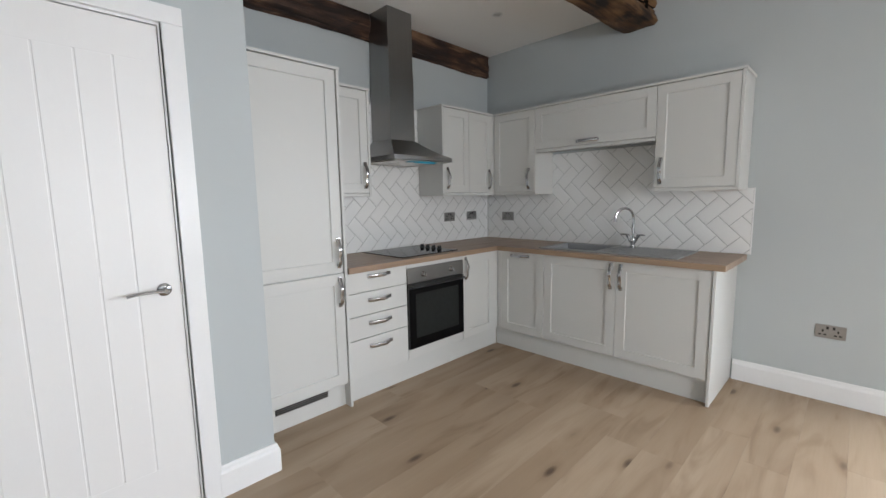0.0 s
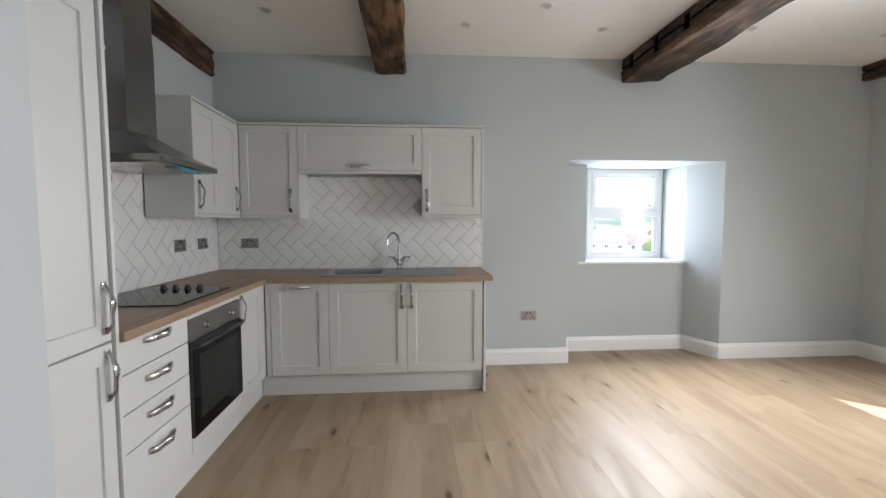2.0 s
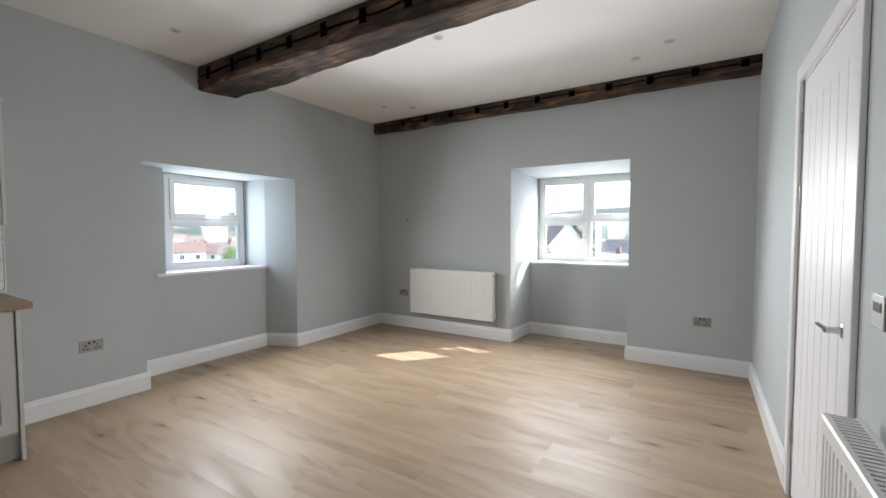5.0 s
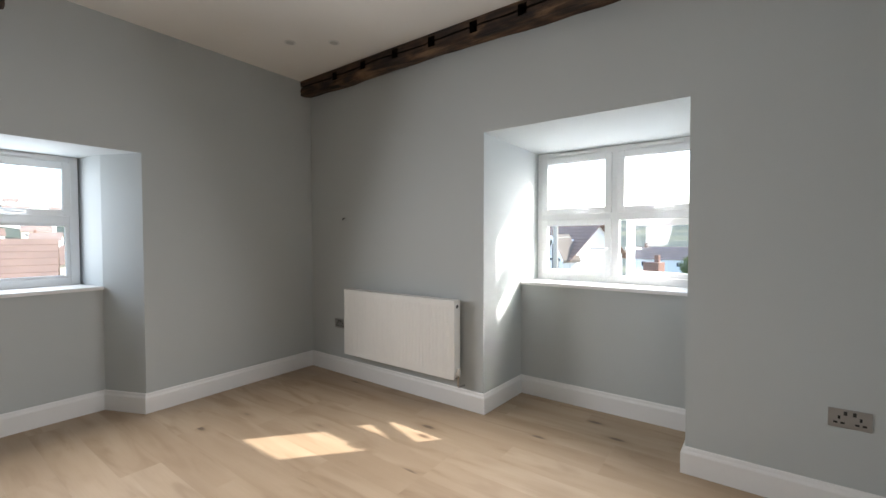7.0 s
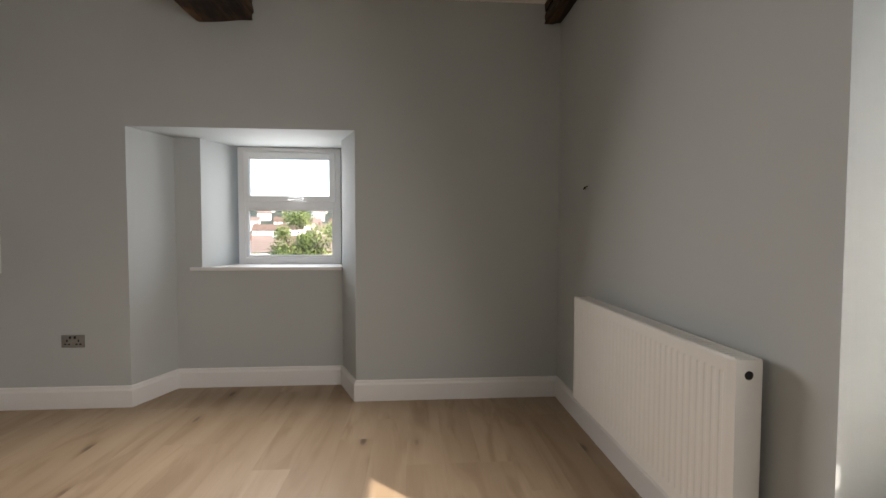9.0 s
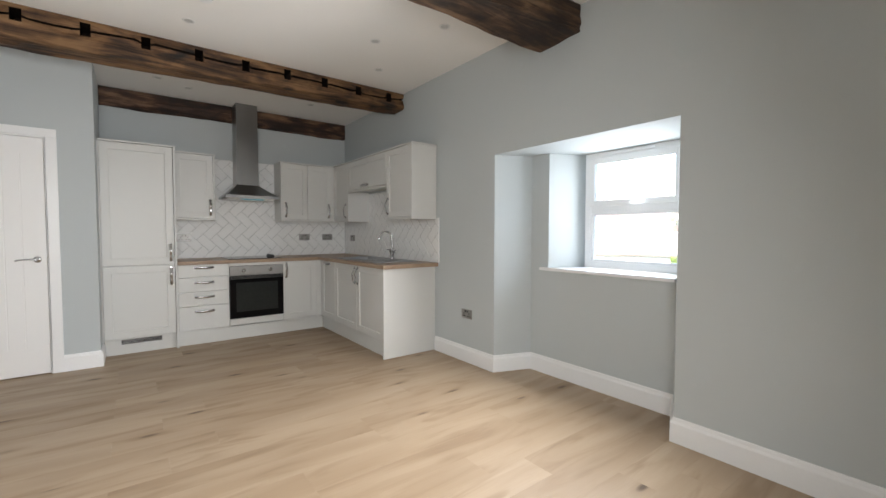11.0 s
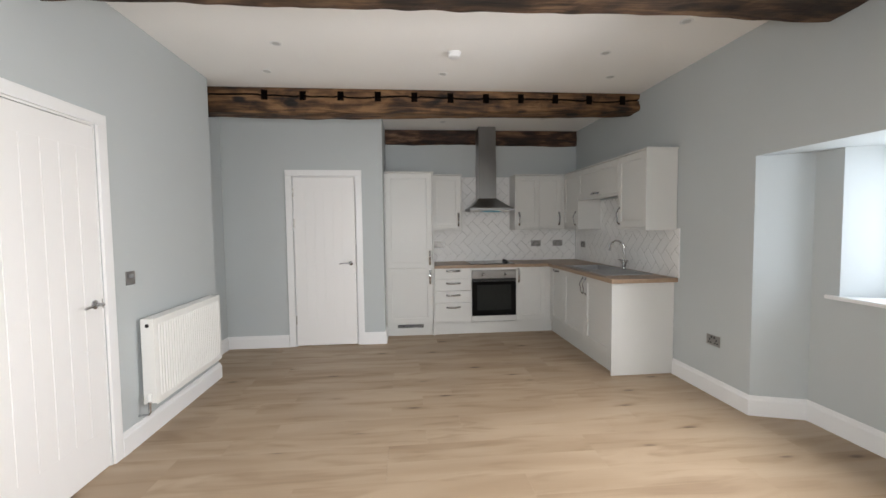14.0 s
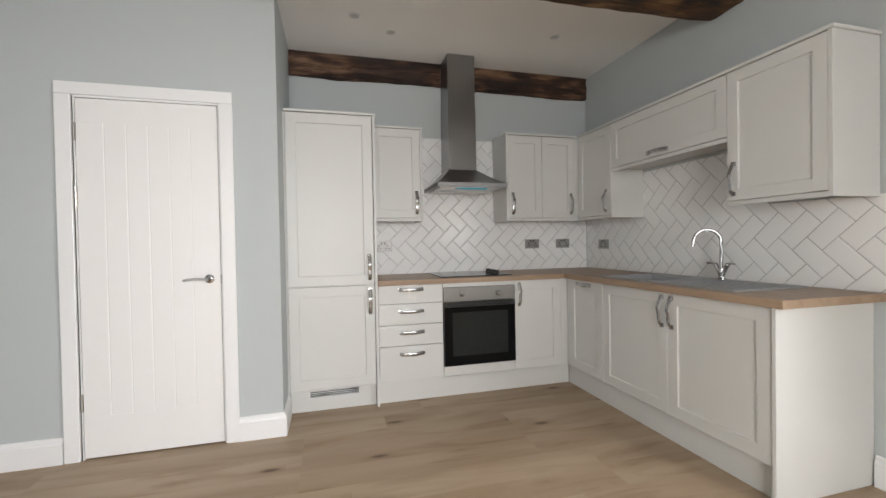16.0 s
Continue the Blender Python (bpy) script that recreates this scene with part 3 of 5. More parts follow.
def vent(parent, x, z, y):
    bm = bmesh.new()
    box(bm, x - 0.17, x + 0.17, y - 0.014, y, z - 0.011, z + 0.011, 0.005)
    part("trickle_vent", bm, UPVC, parent, "white trickle vent strip")


# east window, own space: x towards world -y, y outwards
W1 = tagged(thing("window_1", "white plastic window with two lights over a painted sill", "window", "", pose(4.29, -0.855, 0, 0, 0, -90)), kind="structure")
ww = 0.84
bm = bmesh.new()
rect_frame(bm, 0, ww, 0.918, 1.888, 0.055, 0.0, 0.066)
part("window_frame", bm, UPVC, W1)
bm = bmesh.new()
box(bm, 0.055, ww - 0.055, 0.0008, 0.066, 1.385, 1.445, 0.004)
part("transom", bm, UPVC, W1)
s = sash(W1, 0.045, ww - 0.045, 1.437, 1.842, pose(0, -0.014, 0))
window_handle(s, ww / 2, 0.0, 1.462, 0.0)
sash(W1, 0.05, ww - 0.05, 0.965, 1.392, opens=False, wdt=0.028)
vent(W1, ww / 2, 1.865, 0.0)
bm = bmesh.new()
prism(bm, [(-0.225, 4.29 - 3.985 + 0.028), (0.90, 0.333), (0.90, 0.304), (ww, 0.0), (0.0, 0.0), (-0.135, 0.304), (-0.225, 0.304)], 0.8935, 0.918)
for v in bm.verts:
    v.co.y = -v.co.y
bmesh.ops.bevel(bm, geom=[e for e in bm.edges], offset=0.004, segments=2, affect="EDGES")
part("window_sill", bm, TRIM, W1, "white gloss sill board")

# south window, own space: x towards world -x, y outwards
W2 = tagged(thing("window_2", "white plastic four-light window with one casement ajar", "window", "", pose(1.607, -4.18, 0, 0, 0, 180)), kind="structure")
ww = 1.24
mx = 1.607 - 0.972
bm = bmesh.new()
rect_frame(bm, 0, ww, 0.918, 1.99, 0.055, 0.0, 0.066)
part("window_frame", bm, UPVC, W2)
bm = bmesh.new()
box(bm, mx - 0.032, mx + 0.032, 0.0008, 0.0655, 0.97, 1.938, 0.004)
part("mullion", bm, UPVC, W2)
for a, b in ((0.054, mx - 0.031), (mx + 0.031, ww - 0.054)):
    bm = bmesh.new()
    box(bm, a, b, 0.0012, 0.065, 1.415, 1.478, 0.004)
    part("transom", bm, UPVC, W2)
for a, b in ((0.043, mx - 0.022), (mx + 0.022, ww - 0.043)):
    s = sash(W2, a, b, 1.468, 1.944, pose(0, -0.014, 0))
    window_handle(s, (a + b) / 2, 0.0, 1.493, 0.0)
    vent(W2, (a + b) / 2, 1.967, 0.0)
s = sash(W2, 0.043, mx - 0.022, 0.958, 1.425, pose(0, -0.014, 0))
window_handle(s, mx - 0.047, 0.0, 1.19, math.pi)
hx = ww - 0.055
s = sash(W2, mx + 0.03 - hx, 0.0, 0.962, 1.42, Matrix.Translation((hx, 0.02, 0)) @ pose(0, 0, 0, 0, 0, -16))
window_handle(s, mx + 0.055 - hx, 0.0, 1.19, 0.0)
bm = bmesh.new()
prism(bm, [(-0.030, -0.305), (1.240, -0.305), (1.238, 0.0), (0.0, 0.0)], 0.8935, 0.918)
bmesh.ops.bevel(bm, geom=[e for e in bm.edges], offset=0.004, segments=2, affect="EDGES")
part("window_sill", bm, TRIM, W2, "white gloss sill board")


# ---- kitchen units ----
def strap_handle(parent, x, z, upright, length=0.175, at_y=0.0):
    """A waved chrome strap, bowed off the front in the plane y = at_y."""
    bm = bmesh.new()
    pts = []
    for i in range(13):
        f = i / 12
        s = (f - 0.5) * length
        out = 0.006 + 0.028 * math.sin(math.pi * f) ** 0.7 + 0.004 * math.sin(4 * math.pi * f)
        pts.append((x, at_y - out, z + s) if upright else (x + s, at_y - out, z))
    wide = (1, 0, 0) if upright else (0, 0, 1)
    tube(bm, pts, 0.0032, 10, 3.9, wide)
    for s in (-1, 1):
        e = s * (length / 2 - 0.006)
        if upright:
            box(bm, x - 0.012, x + 0.012, at_y - 0.009, at_y, z + e - 0.013, z + e + 0.013, 0.002)
        else:
            box(bm, x + e - 0.013, x + e + 0.013, at_y - 0.009, at_y, z - 0.012, z + 0.012, 0.002)
    return part("handle", bm, CHROME, parent, "polished chrome waved strap handle", True)


def shaker(bm, x0, x1, z0, z1, rail=0.068, thick=0.02, deep=0.010):
    """A framed front whose face is y = 0, body towards +y."""
    e = 0.0025
    loops = []
    for o, y in ((0.0, thick), (0.0, e), (e, 0.0), (rail, 0.0), (rail + 0.001, deep * 0.8), (rail + 0.004, deep)):
        loops.append([bm.verts.new(p) for p in ((x0 + o, y, z0 + o), (x1 - o, y, z0 + o), (x1 - o, y, z1 - o), (x0 + o, y, z1 - o))])
    for a, b in zip(loops, loops[1:]):
        for j in range(4):
            bm.faces.new((a[j], a[(j + 1) % 4], b[(j + 1) % 4], b[j]))
    bm.faces.new(loops[0][::-1])
    bm.faces.new(loops[-1])


def front(parent, x0, x1, z0, z1, handle=None, name="door", rail=0.068):
    """handle: (x, z, upright)."""
    bm = bmesh.new()
    if name == "drawer_front":
        box(bm, x0 + 0.0015, x1 - 0.0015, 0.0, 0.02, z0 + 0.0015, z1 - 0.0015, 0.0025)
    else:
        shaker(bm, x0 + 0.0015, x1 - 0.0015, z0 + 0.0015, z1 - 0.0015, rail)
    d = part(name, bm, CAB, parent)
    if handle:
        strap_handle(d, *handle)
    return d


def unit(name, label, at, w, depth, z0, z1, group):
    t = thing(name, label, "kitchen cabinet", group, at)
    bm = bmesh.new()
    box(bm, 0.0008, w - 0.0008, 0.0205, depth, z0 + 0.001, z1 - 0.001)
    part("body", bm, CAB, t)
    return t


NF, EF = 2.13, 3.045              # faces of the base fronts
def north(x):
    return pose(x, NF, 0)
def east(y):
    return pose(EF, y, 0, 0, 0, -90)


u = unit("tall_cabinet", "tall pale grey shaker cabinet housing an integrated fridge freezer", north(0.905), 0.59, 0.58, 0.15, 2.09, "fitted kitchen units")
front(u, 0, 0.59, 0.885, 2.088, (0.59 - 0.034, 1.01, True))
front(u, 0, 0.59, 0.165, 0.88, (0.59 - 0.034, 0.765, True))
bm = bmesh.new()
box(bm, 0.0, 0.59, 0.05, 0.068, 0.0, 0.148)
pl = part("plinth", bm, CAB, u)
bm = bmesh.new()
box(bm, 0.13, 0.465, 0.046, 0.0497, 0.098, 0.148)
g = part("grille", bm, DARK, pl, "dark slotted ventilation grille")
for k in range(4):
    bm = bmesh.new()
    box(bm, 0.132, 0.463, 0.040, 0.0458, 0.1015 + 0.012 * k, 0.1055 + 0.012 * k, 0.001)
    part("slat", bm, STEEL, pl)
bm = bmesh.new()
box(bm, -0.0122, -0.0006, 0.004, 0.024, 0.0, 2.088)
part("filler", bm, CAB, u)
bm = bmesh.new()
box(bm, -0.006, 0.618, -0.010, 0.58, 2.091, 2.108, 0.004)
part("cornice", bm, CAB, u)

t = thing("end_panel", "pale grey full-height panel beside the tall cabinet", "end panel", "", pose(1.497, 2.118, 0))
bm = bmesh.new()
box(bm, 0.0, 0.018, 0.0, 0.59, 0.0, 2.09, 0.002)
part("panel", bm, CAB, t)

u = unit("drawer_unit", "pale grey base unit with four plain drawers", north(1.517), 0.483, 0.56, 0.15, 0.868, "fitted kitchen units")
for za, zb, hz in ((0.733, 0.868, 0.835), (0.578, 0.731, 0.675), (0.423, 0.576, 0.52), (0.165, 0.421, 0.362)):
    front(u, 0, 0.483, za, zb, (0.2415, hz, False), "drawer_front")

u = thing("oven_housing", "pale grey base unit housing a built-under oven", "kitchen cabinet", "fitted kitchen units", north(2.0))
bm = bmesh.new()
box(bm, 0.001, 0.012, 0.0205, 0.56, 0.15, 0.868)
part("side_panel", bm, CAB, u)
bm = bmesh.new()
box(bm, 0.575, 0.586, 0.0205, 0.56, 0.15, 0.868)
part("side_panel", bm, CAB, u)
for za, zb in ((0.165, 0.236), (0.838, 0.868)):
    bm = bmesh.new()
    box(bm, 0.0015, 0.5855, 0.0, 0.02, za, zb, 0.002)
    part("filler", bm, CAB, u)

t = thing("oven", "built-under electric oven with black glass door and steel panel", "oven", "", north(2.003))
bm = bmesh.new()
box(bm, 0.012, 0.57, 0.02, 0.54, 0.24, 0.834)
part("body", bm, DARK, t)
bm = bmesh.new()
box(bm, 0.0, 0.581, -0.012, 0.0195, 0.727, 0.836, 0.003)
cp = part("control_panel", bm, STEEL, t, "brushed steel control panel")
for kx in (0.145, 0.437):
    bm = bmesh.new()
    lathe(bm, [(0.021, 0.0), (0.021, 0.004), (0.017, 0.008), (0.015, 0.022), (0.012, 0.025)], Matrix.Translation((kx, -0.012, 0.782)) @ pose(0, 0, 0, 90), 20)
    box(bm, kx - 0.003, kx + 0.003, -0.046, -0.030, 0.767, 0.797, 0.0015)
    part("knob", bm, CHROME, cp, "chrome control knob", True)
bm = bmesh.new()
box(bm, 0.0, 0.581, -0.014, 0.0195, 0.240, 0.722, 0.003)
od = part("oven_door", bm, BLACK, t, "black glass oven door")
bm = bmesh.new()
box(bm, 0.004, 0.577, -0.0165, -0.0142, 0.244, 0.685, 0.001)
part("glass", bm, BLACKGLASS, od)
bm = bmesh.new()
box(bm, 0.065, 0.516, -0.0172, -0.0166, 0.315, 0.645)
part("window", bm, OVENGLASS, od, "dark see-through oven glass")
bm = bmesh.new()
tube(bm, [(0.02, -0.014, 0.704), (0.022, -0.042, 0.704), (0.05, -0.05, 0.704), (0.29, -0.052, 0.704), (0.531, -0.05, 0.704), (0.559, -0.042, 0.704), (0.561, -0.014, 0.704)], 0.009, 8)
part("handle", bm, BLACK, od, "black bar handle", True)

u = unit("corner_cabinet", "pale grey shaker base corner cabinet", north(2.587), 0.458, 0.56, 0.15, 0.868, "fitted kitchen units")
front(u, 0, 0.405, 0.165, 0.868, (0.036, 0.758, True))
bm = bmesh.new()
box(bm, 0.4065, 0.468, 0.004, 0.02, 0.165, 0.868)
part("filler", bm, CAB, u)

u = unit("dishwasher_cabinet", "pale grey shaker front of an integrated slimline dishwasher", east(2.125), 0.462, 0.56, 0.15, 0.868, "fitted kitchen units")
front(u, 0.037, 0.462, 0.165, 0.868, (0.235, 0.836, False))
bm = bmesh.new()
box(bm, 0.001, 0.0355, 0.004, 0.02, 0.165, 0.868)
part("filler", bm, CAB, u)
u = thing("sink_cabinet", "pale grey shaker sink base cabinet with double doors", "kitchen cabinet", "fitted kitchen units", east(1.662))
bm = bmesh.new()
box(bm, 0.001, 0.019, 0.0205, 0.56, 0.15, 0.868)
box(bm, 1.152, 1.170, 0.0205, 0.56, 0.15, 0.868)
box(bm, 0.019, 1.152, 0.0205, 0.56, 0.15, 0.168)
part("body", bm, CAB, u)
front(u, 0.0, 0.585, 0.165, 0.868, (0.585 - 0.036, 0.757, True))
front(u, 0.585, 1.171, 0.165, 0.868, (0.585 + 0.036, 0.757, True))
t = thing("end_panel", "pale grey end panel closing the sink run", "end panel", "", east(0.488))
bm = bmesh.new()
box(bm, 0.0, 0.018, -0.008, 0.598, 0.0, 0.868, 0.002)
part("panel", bm, CAB, t)
t = thing("plinth", "pale grey kitchen plinth along the floor", "plinth")
bm = bmesh.new()
box(bm, 1.517, 3.085, NF + 0.045, NF + 0.062, 0, 0.149, 0.001)
part("board", bm, CAB, t)
t = thing("plinth", "pale grey kitchen plinth along the floor", "plinth")
bm = bmesh.new()
box(bm, EF + 0.045, EF + 0.062, 0.489, NF + 0.044, 0, 0.149, 0.001)
part("board", bm, CAB, t)

# worktop, one L in two lengths with a mitred post-formed joint
t = thing("worktop", "oak-effect laminate worktop turning the corner", "worktop")
bm = bmesh.new()
box(bm, 1.516, EX - 0.001, 2.10, NY - 0.001, 0.870, 0.908, 0.003)
part("back_length", bm, WTOP, t)
bm = bmesh.new()
BX0, BX1, BY0, BY1 = 3.135, 3.50, 1.275, 1.70
box(bm, 3.01, BX0, 0.42, 2.0995, 0.870, 0.908, 0.003)
box(bm, BX1, EX - 0.001, 0.42, 2.0995, 0.8701, 0.9079)
box(bm, BX0 - 0.004, BX1 + 0.001, 0.4203, BY0, 0.8701, 0.9078)
box(bm, BX0 - 0.004, BX1 + 0.001, BY1, 2.0993, 0.8701, 0.9078)
part("side_length", bm, WTOPY, t)

# sink
t = thing("sink", "grey composite inset sink with one bowl and drainer", "sink", "", pose(0, 0, 0))
bm = bmesh.new()
z0, z1 = 0.9085, 0.917
SX0, SX1, SY0, SY1 = 3.085, 3.575, 0.70, 1.735
box(bm, SX0, BX0 + 0.006, SY0, SY1, z0, z1, 0.003)
box(bm, BX1 - 0.006, SX1, SY0, SY1, z0, z1, 0.003)
box(bm, BX0 + 0.005, BX1 - 0.005, BY1 - 0.006, SY1 - 0.0004, z0, z1 - 0.0003)
box(bm, BX0 + 0.005, BX1 - 0.005, 1.235, BY0 + 0.006, z0, z1 - 0.0003)
box(bm, BX0 + 0.005, BX1 - 0.005, SY0 + 0.05, 1.236, z0, z1 - 0.005)
box(bm, BX0 + 0.005, BX1 - 0.005, SY0 + 0.0004, SY0 + 0.051, z0, z1 - 0.0003)
part("deck", bm, GRANITE, t)
for k in range(7):
    bm = bmesh.new()
    xx = BX0 + 0.035 + k * 0.049
    box(bm, xx - 0.006, xx + 0.006, SY0 + 0.08, 1.20, z1 - 0.006, z1 - 0.0025, 0.0012)
    part("drainer_rib", bm, GRANITE, t)
bm = bmesh.new()
b0 = [(BX0 + 0.006, BY0 + 0.006), (BX1 - 0.006, BY0 + 0.006), (BX1 - 0.006, BY1 - 0.006), (BX0 + 0.006, BY1 - 0.006)]
cx, cy = (BX0 + BX1) / 2, (BY0 + BY1) / 2
rings = []
for f, z in ((1.0, z1 - 0.001), (0.985, 0.86), (0.96, 0.76), (0.88, 0.735)):
    rings.append([bm.verts.new((cx + (x - cx) * f, cy + (y - cy) * f, z)) for x, y in b0])
for a, b in zip(rings, rings[1:]):
    for j in range(4):
        bm.faces.new((a[j], b[j], b[(j + 1) % 4], a[(j + 1) % 4]))
bm.faces.new(rings[-1])
ob = part("bowl", bm, GRANITE, t)
bm = bmesh.new()
lathe(bm, [(0.042, 0.7352), (0.042, 0.738), (0.03, 0.737), (0.02, 0.736)], Matrix.Translation((cx, cy, 0)), 20)
part("strainer", bm, CHROME, t, "steel basket strainer", True)

t = thing("mixer_tap", "chrome swan-neck kitchen mixer tap with two levers", "tap", "", pose(3.525, 1.15, z1))
bm = bmesh.new()
lathe(bm, [(0.026, 0.0), (0.026, 0.006), (0.019, 0.012), (0.017, 0.03), (0.021, 0.05), (0.016, 0.075), (0.013, 0.09)], n=20)
for s in (-1, 1):
    tube(bm, [(0, s * 0.004, 0.028), (0, s * 0.022, 0.058), (0, s * 0.036, 0.085)], 0.0125, 10)
body = part("body", bm, CHROME, t, smooth=True)
bm = bmesh.new()
pts = [(0, 0, 0.085), (0, 0, 0.16), (0, 0, 0.235)]
for i in range(1, 13):
    a = math.pi * i / 12
    pts.append((-0.075 + 0.075 * math.cos(a), 0.0, 0.235 + 0.075 * math.sin(a)))
pts.append((-0.152, 0.0, 0.205))
pts = [Matrix.Rotation(radians(-38), 3, "Z") @ Vector(p) for p in pts]
tube(bm, pts, 0.0105, 12)
part("spout", bm, CHROME, t, smooth=True)
for s in (-1, 1):
    bm = bmesh.new()
    lathe(bm, [(0.014, 0.0), (0.015, 0.014), (0.010, 0.02)], Matrix.Translation((0, s * 0.035, 0.082)) @ pose(0, 0, 0, -s * 30), 14)
    tube(bm, [(0, s * 0.038, 0.098), (-0.004, s * 0.065, 0.101), (-0.008, s * 0.095, 0.100)], 0.006, 8)
    part("lever", bm, CHROME, t, smooth=True)

# hob
t = thing("hob", "black glass ceramic hob with a row of four knobs", "hob", "", pose(2.005, 2.175, 0.9085))
bm = bmesh.new()
box(bm, 0.0, 0.58, 0.0, 0.51, 0.0, 0.006, 0.002)
plate = part("glass", bm, BLACKGLASS, t)
for x, y, r in ((0.15, 0.13, 0.09), (0.15, 0.37, 0.075), (0.37, 0.37, 0.09), (0.37, 0.13, 0.075)):
    bm = bmesh.new()
    n = 40
    a = [bm.verts.new((x + r * math.cos(2 * math.pi * k / n), y + r * math.sin(2 * math.pi * k / n), 0.0063)) for k in range(n)]
    b = [bm.verts.new((x + (r - 0.002) * math.cos(2 * math.pi * k / n), y + (r - 0.002) * math.sin(2 * math.pi * k / n), 0.0063)) for k in range(n)]
    for k in range(n):
        bm.faces.new((a[k], a[(k + 1) % n], b[(k + 1) % n], b[k]))
    part("cooking_ring", bm, GROUT, plate, "thin printed ring")
for k in range(4):
    bm = bmesh.new()
    m = Matrix.Translation((0.515, 0.15 + 0.07 * k, 0.006))
    lathe(bm, [(0.021, 0.0), (0.021, 0.005), (0.017, 0.008), (0.016, 0.020), (0.014, 0.023)], m, 18)
    box(bm, 0.515 - 0.017, 0.515 + 0.017, 0.15 + 0.07 * k - 0.004, 0.15 + 0.07 * k + 0.004, 0.026, 0.034, 0.002)
    part("knob", bm, BLACK, t, "black plastic knob", True)

# extractor hood
t = thing("extractor_hood", "brushed steel pyramid chimney hood with blue film attached", "extractor hood")
bm = bmesh.new()
hx0, hx1, hy0, hy1 = 2.0, 2.583, 2.225, 2.708
cx0, cx1, cy0, cy1 = 2.165, 2.403, 2.47, 2.708
rings = [[(hx0, hy0), (hx1, hy0), (hx1, hy1), (hx0, hy1)]] * 2
levels = [1.615, 1.645]
loops = [[bm.verts.new((x, y, z)) for x, y in r] for r, z in zip(rings, levels)]
for i in range(1, 7):
    f = i / 6
    e = f ** 0.85
    loops.append([bm.verts.new((hx0 + (cx0 - hx0) * e if x == hx0 else hx1 + (cx1 - hx1) * e, hy0 + (cy0 - hy0) * e if y == hy0 else hy1, 1.645 + 0.145 * f)) for x, y in rings[0]])
for a, b in zip(loops, loops[1:]):
    for j in range(4):
        bm.faces.new((a[j], a[(j + 1) % 4], b[(j + 1) % 4], b[j]))
bm.faces.new(loops[-1])
bm.faces.new(loops[0][::-1])
can = part("canopy", bm, STEEL, t)
bm = bmesh.new()
box(bm, cx0 - 0.003, cx1 + 0.003, cy0 - 0.003, cy1, 1.785, 2.30, 0.002)
part("lower_chimney", bm, STEEL, t)
bm = bmesh.new()
box(bm, cx0, cx1, cy0, cy1, 2.2985, KZ - 0.001, 0.002)
part("upper_chimney", bm, STEEL, t)
bm = bmesh.new()
box(bm, hx0 + 0.03, hx1 - 0.03, hy0 + 0.03, hy1 - 0.04, 1.606, 1.6145, 0.002)
part("filter", bm, SATIN, can, "aluminium grease filter")
bm = bmesh.new()
box(bm, 2.16, 2.42, hy0 + 0.012, hy0 + 0.07, 1.599, 1.6055, 0.002)
box(bm, 2.19, 2.40, hy0 + 0.008, hy0 + 0.011, 1.592, 1.606)
part("protective_film", bm, TAPE, can, "blue protective film")

# wall units
WF, WEF = 2.40, 3.34
def wall_unit(label, at, w, z0, fronts, end=None, name="wall_cabinet"):
    """fronts: (x0, x1, z0, z1, handle). end: which side shows a finished end panel."""
    u = unit(name, label, at, w, 0.298, z0, 2.088, "fitted kitchen units")
    for x0, x1, za, zb, h in fronts:
        front(u, x0, x1, za, zb, h, rail=0.062)
    return u


u = wall_unit("pale grey shaker wall cabinet with one door", pose(1.5165, WF, 0), 0.384, 1.375, [(0.0, 0.384, 1.377, 2.086, (0.352, 1.50, True))])
bm = bmesh.new()
box(bm, 0.385, 0.403, -0.002, 0.299, 1.352, 2.088, 0.0015)
part("end_panel", bm, CAB, u)
bm = bmesh.new()
box(bm, 0.0, 0.3845, 0.004, 0.022, 1.352, 1.3745, 0.002)
part("pelmet", bm, CAB, u)
bm = bmesh.new()
box(bm, 0.0, 0.409, -0.008, 0.30, 2.0885, 2.106, 0.004)
part("cornice", bm, CAB, u)

u = wall_unit("pale grey shaker wall cabinet with two narrow doors", pose(2.668, WF, 0), 0.65, 1.375, [(0.0, 0.318, 1.377, 2.086, (0.04, 1.50, True)), (0.318, 0.636, 1.377, 2.086, (0.60, 1.50, True))])
bm = bmesh.new()
box(bm, -0.0185, -0.0005, -0.002, 0.299, 1.352, 2.088, 0.0015)
part("end_panel", bm, CAB, u)
bm = bmesh.new()
box(bm, 0.0, 0.672, 0.004, 0.022, 1.352, 1.3745, 0.002)
part("pelmet", bm, CAB, u)
bm = bmesh.new()
box(bm, -0.024, 0.664, -0.008, 0.30, 2.0885, 2.106, 0.004)
part("cornice", bm, CAB, u)
bm = bmesh.new()
box(bm, 0.637, 0.688, 0.002, 0.0195, 1.377, 2.086)
part("filler", bm, CAB, u)

def weast(y):
    return pose(WEF, y, 0, 0, 0, -90)


u = wall_unit("pale grey shaker wall cabinet in the corner", weast(2.398), 0.452, 1.375, [(0.002, 0.452, 1.377, 2.086, (0.395, 1.49, True))])
bm = bmesh.new()
box(bm, 0.0, 0.4525, 0.004, 0.022, 1.352, 1.3745, 0.002)
part("pelmet", bm, CAB, u)
bm = bmesh.new()
box(bm, 0.4535, 0.4605, 0.0, 0.299, 1.352, 1.7295, 0.0015)
part("end_panel", bm, CAB, u)
u = wall_unit("pale grey bridging wall cabinet with a lift-up door", weast(1.9455), 0.994, 1.735, [(0.0, 0.994, 1.737, 2.086, (0.485, 1.768, False))], name="bridging_cabinet")
bm = bmesh.new()
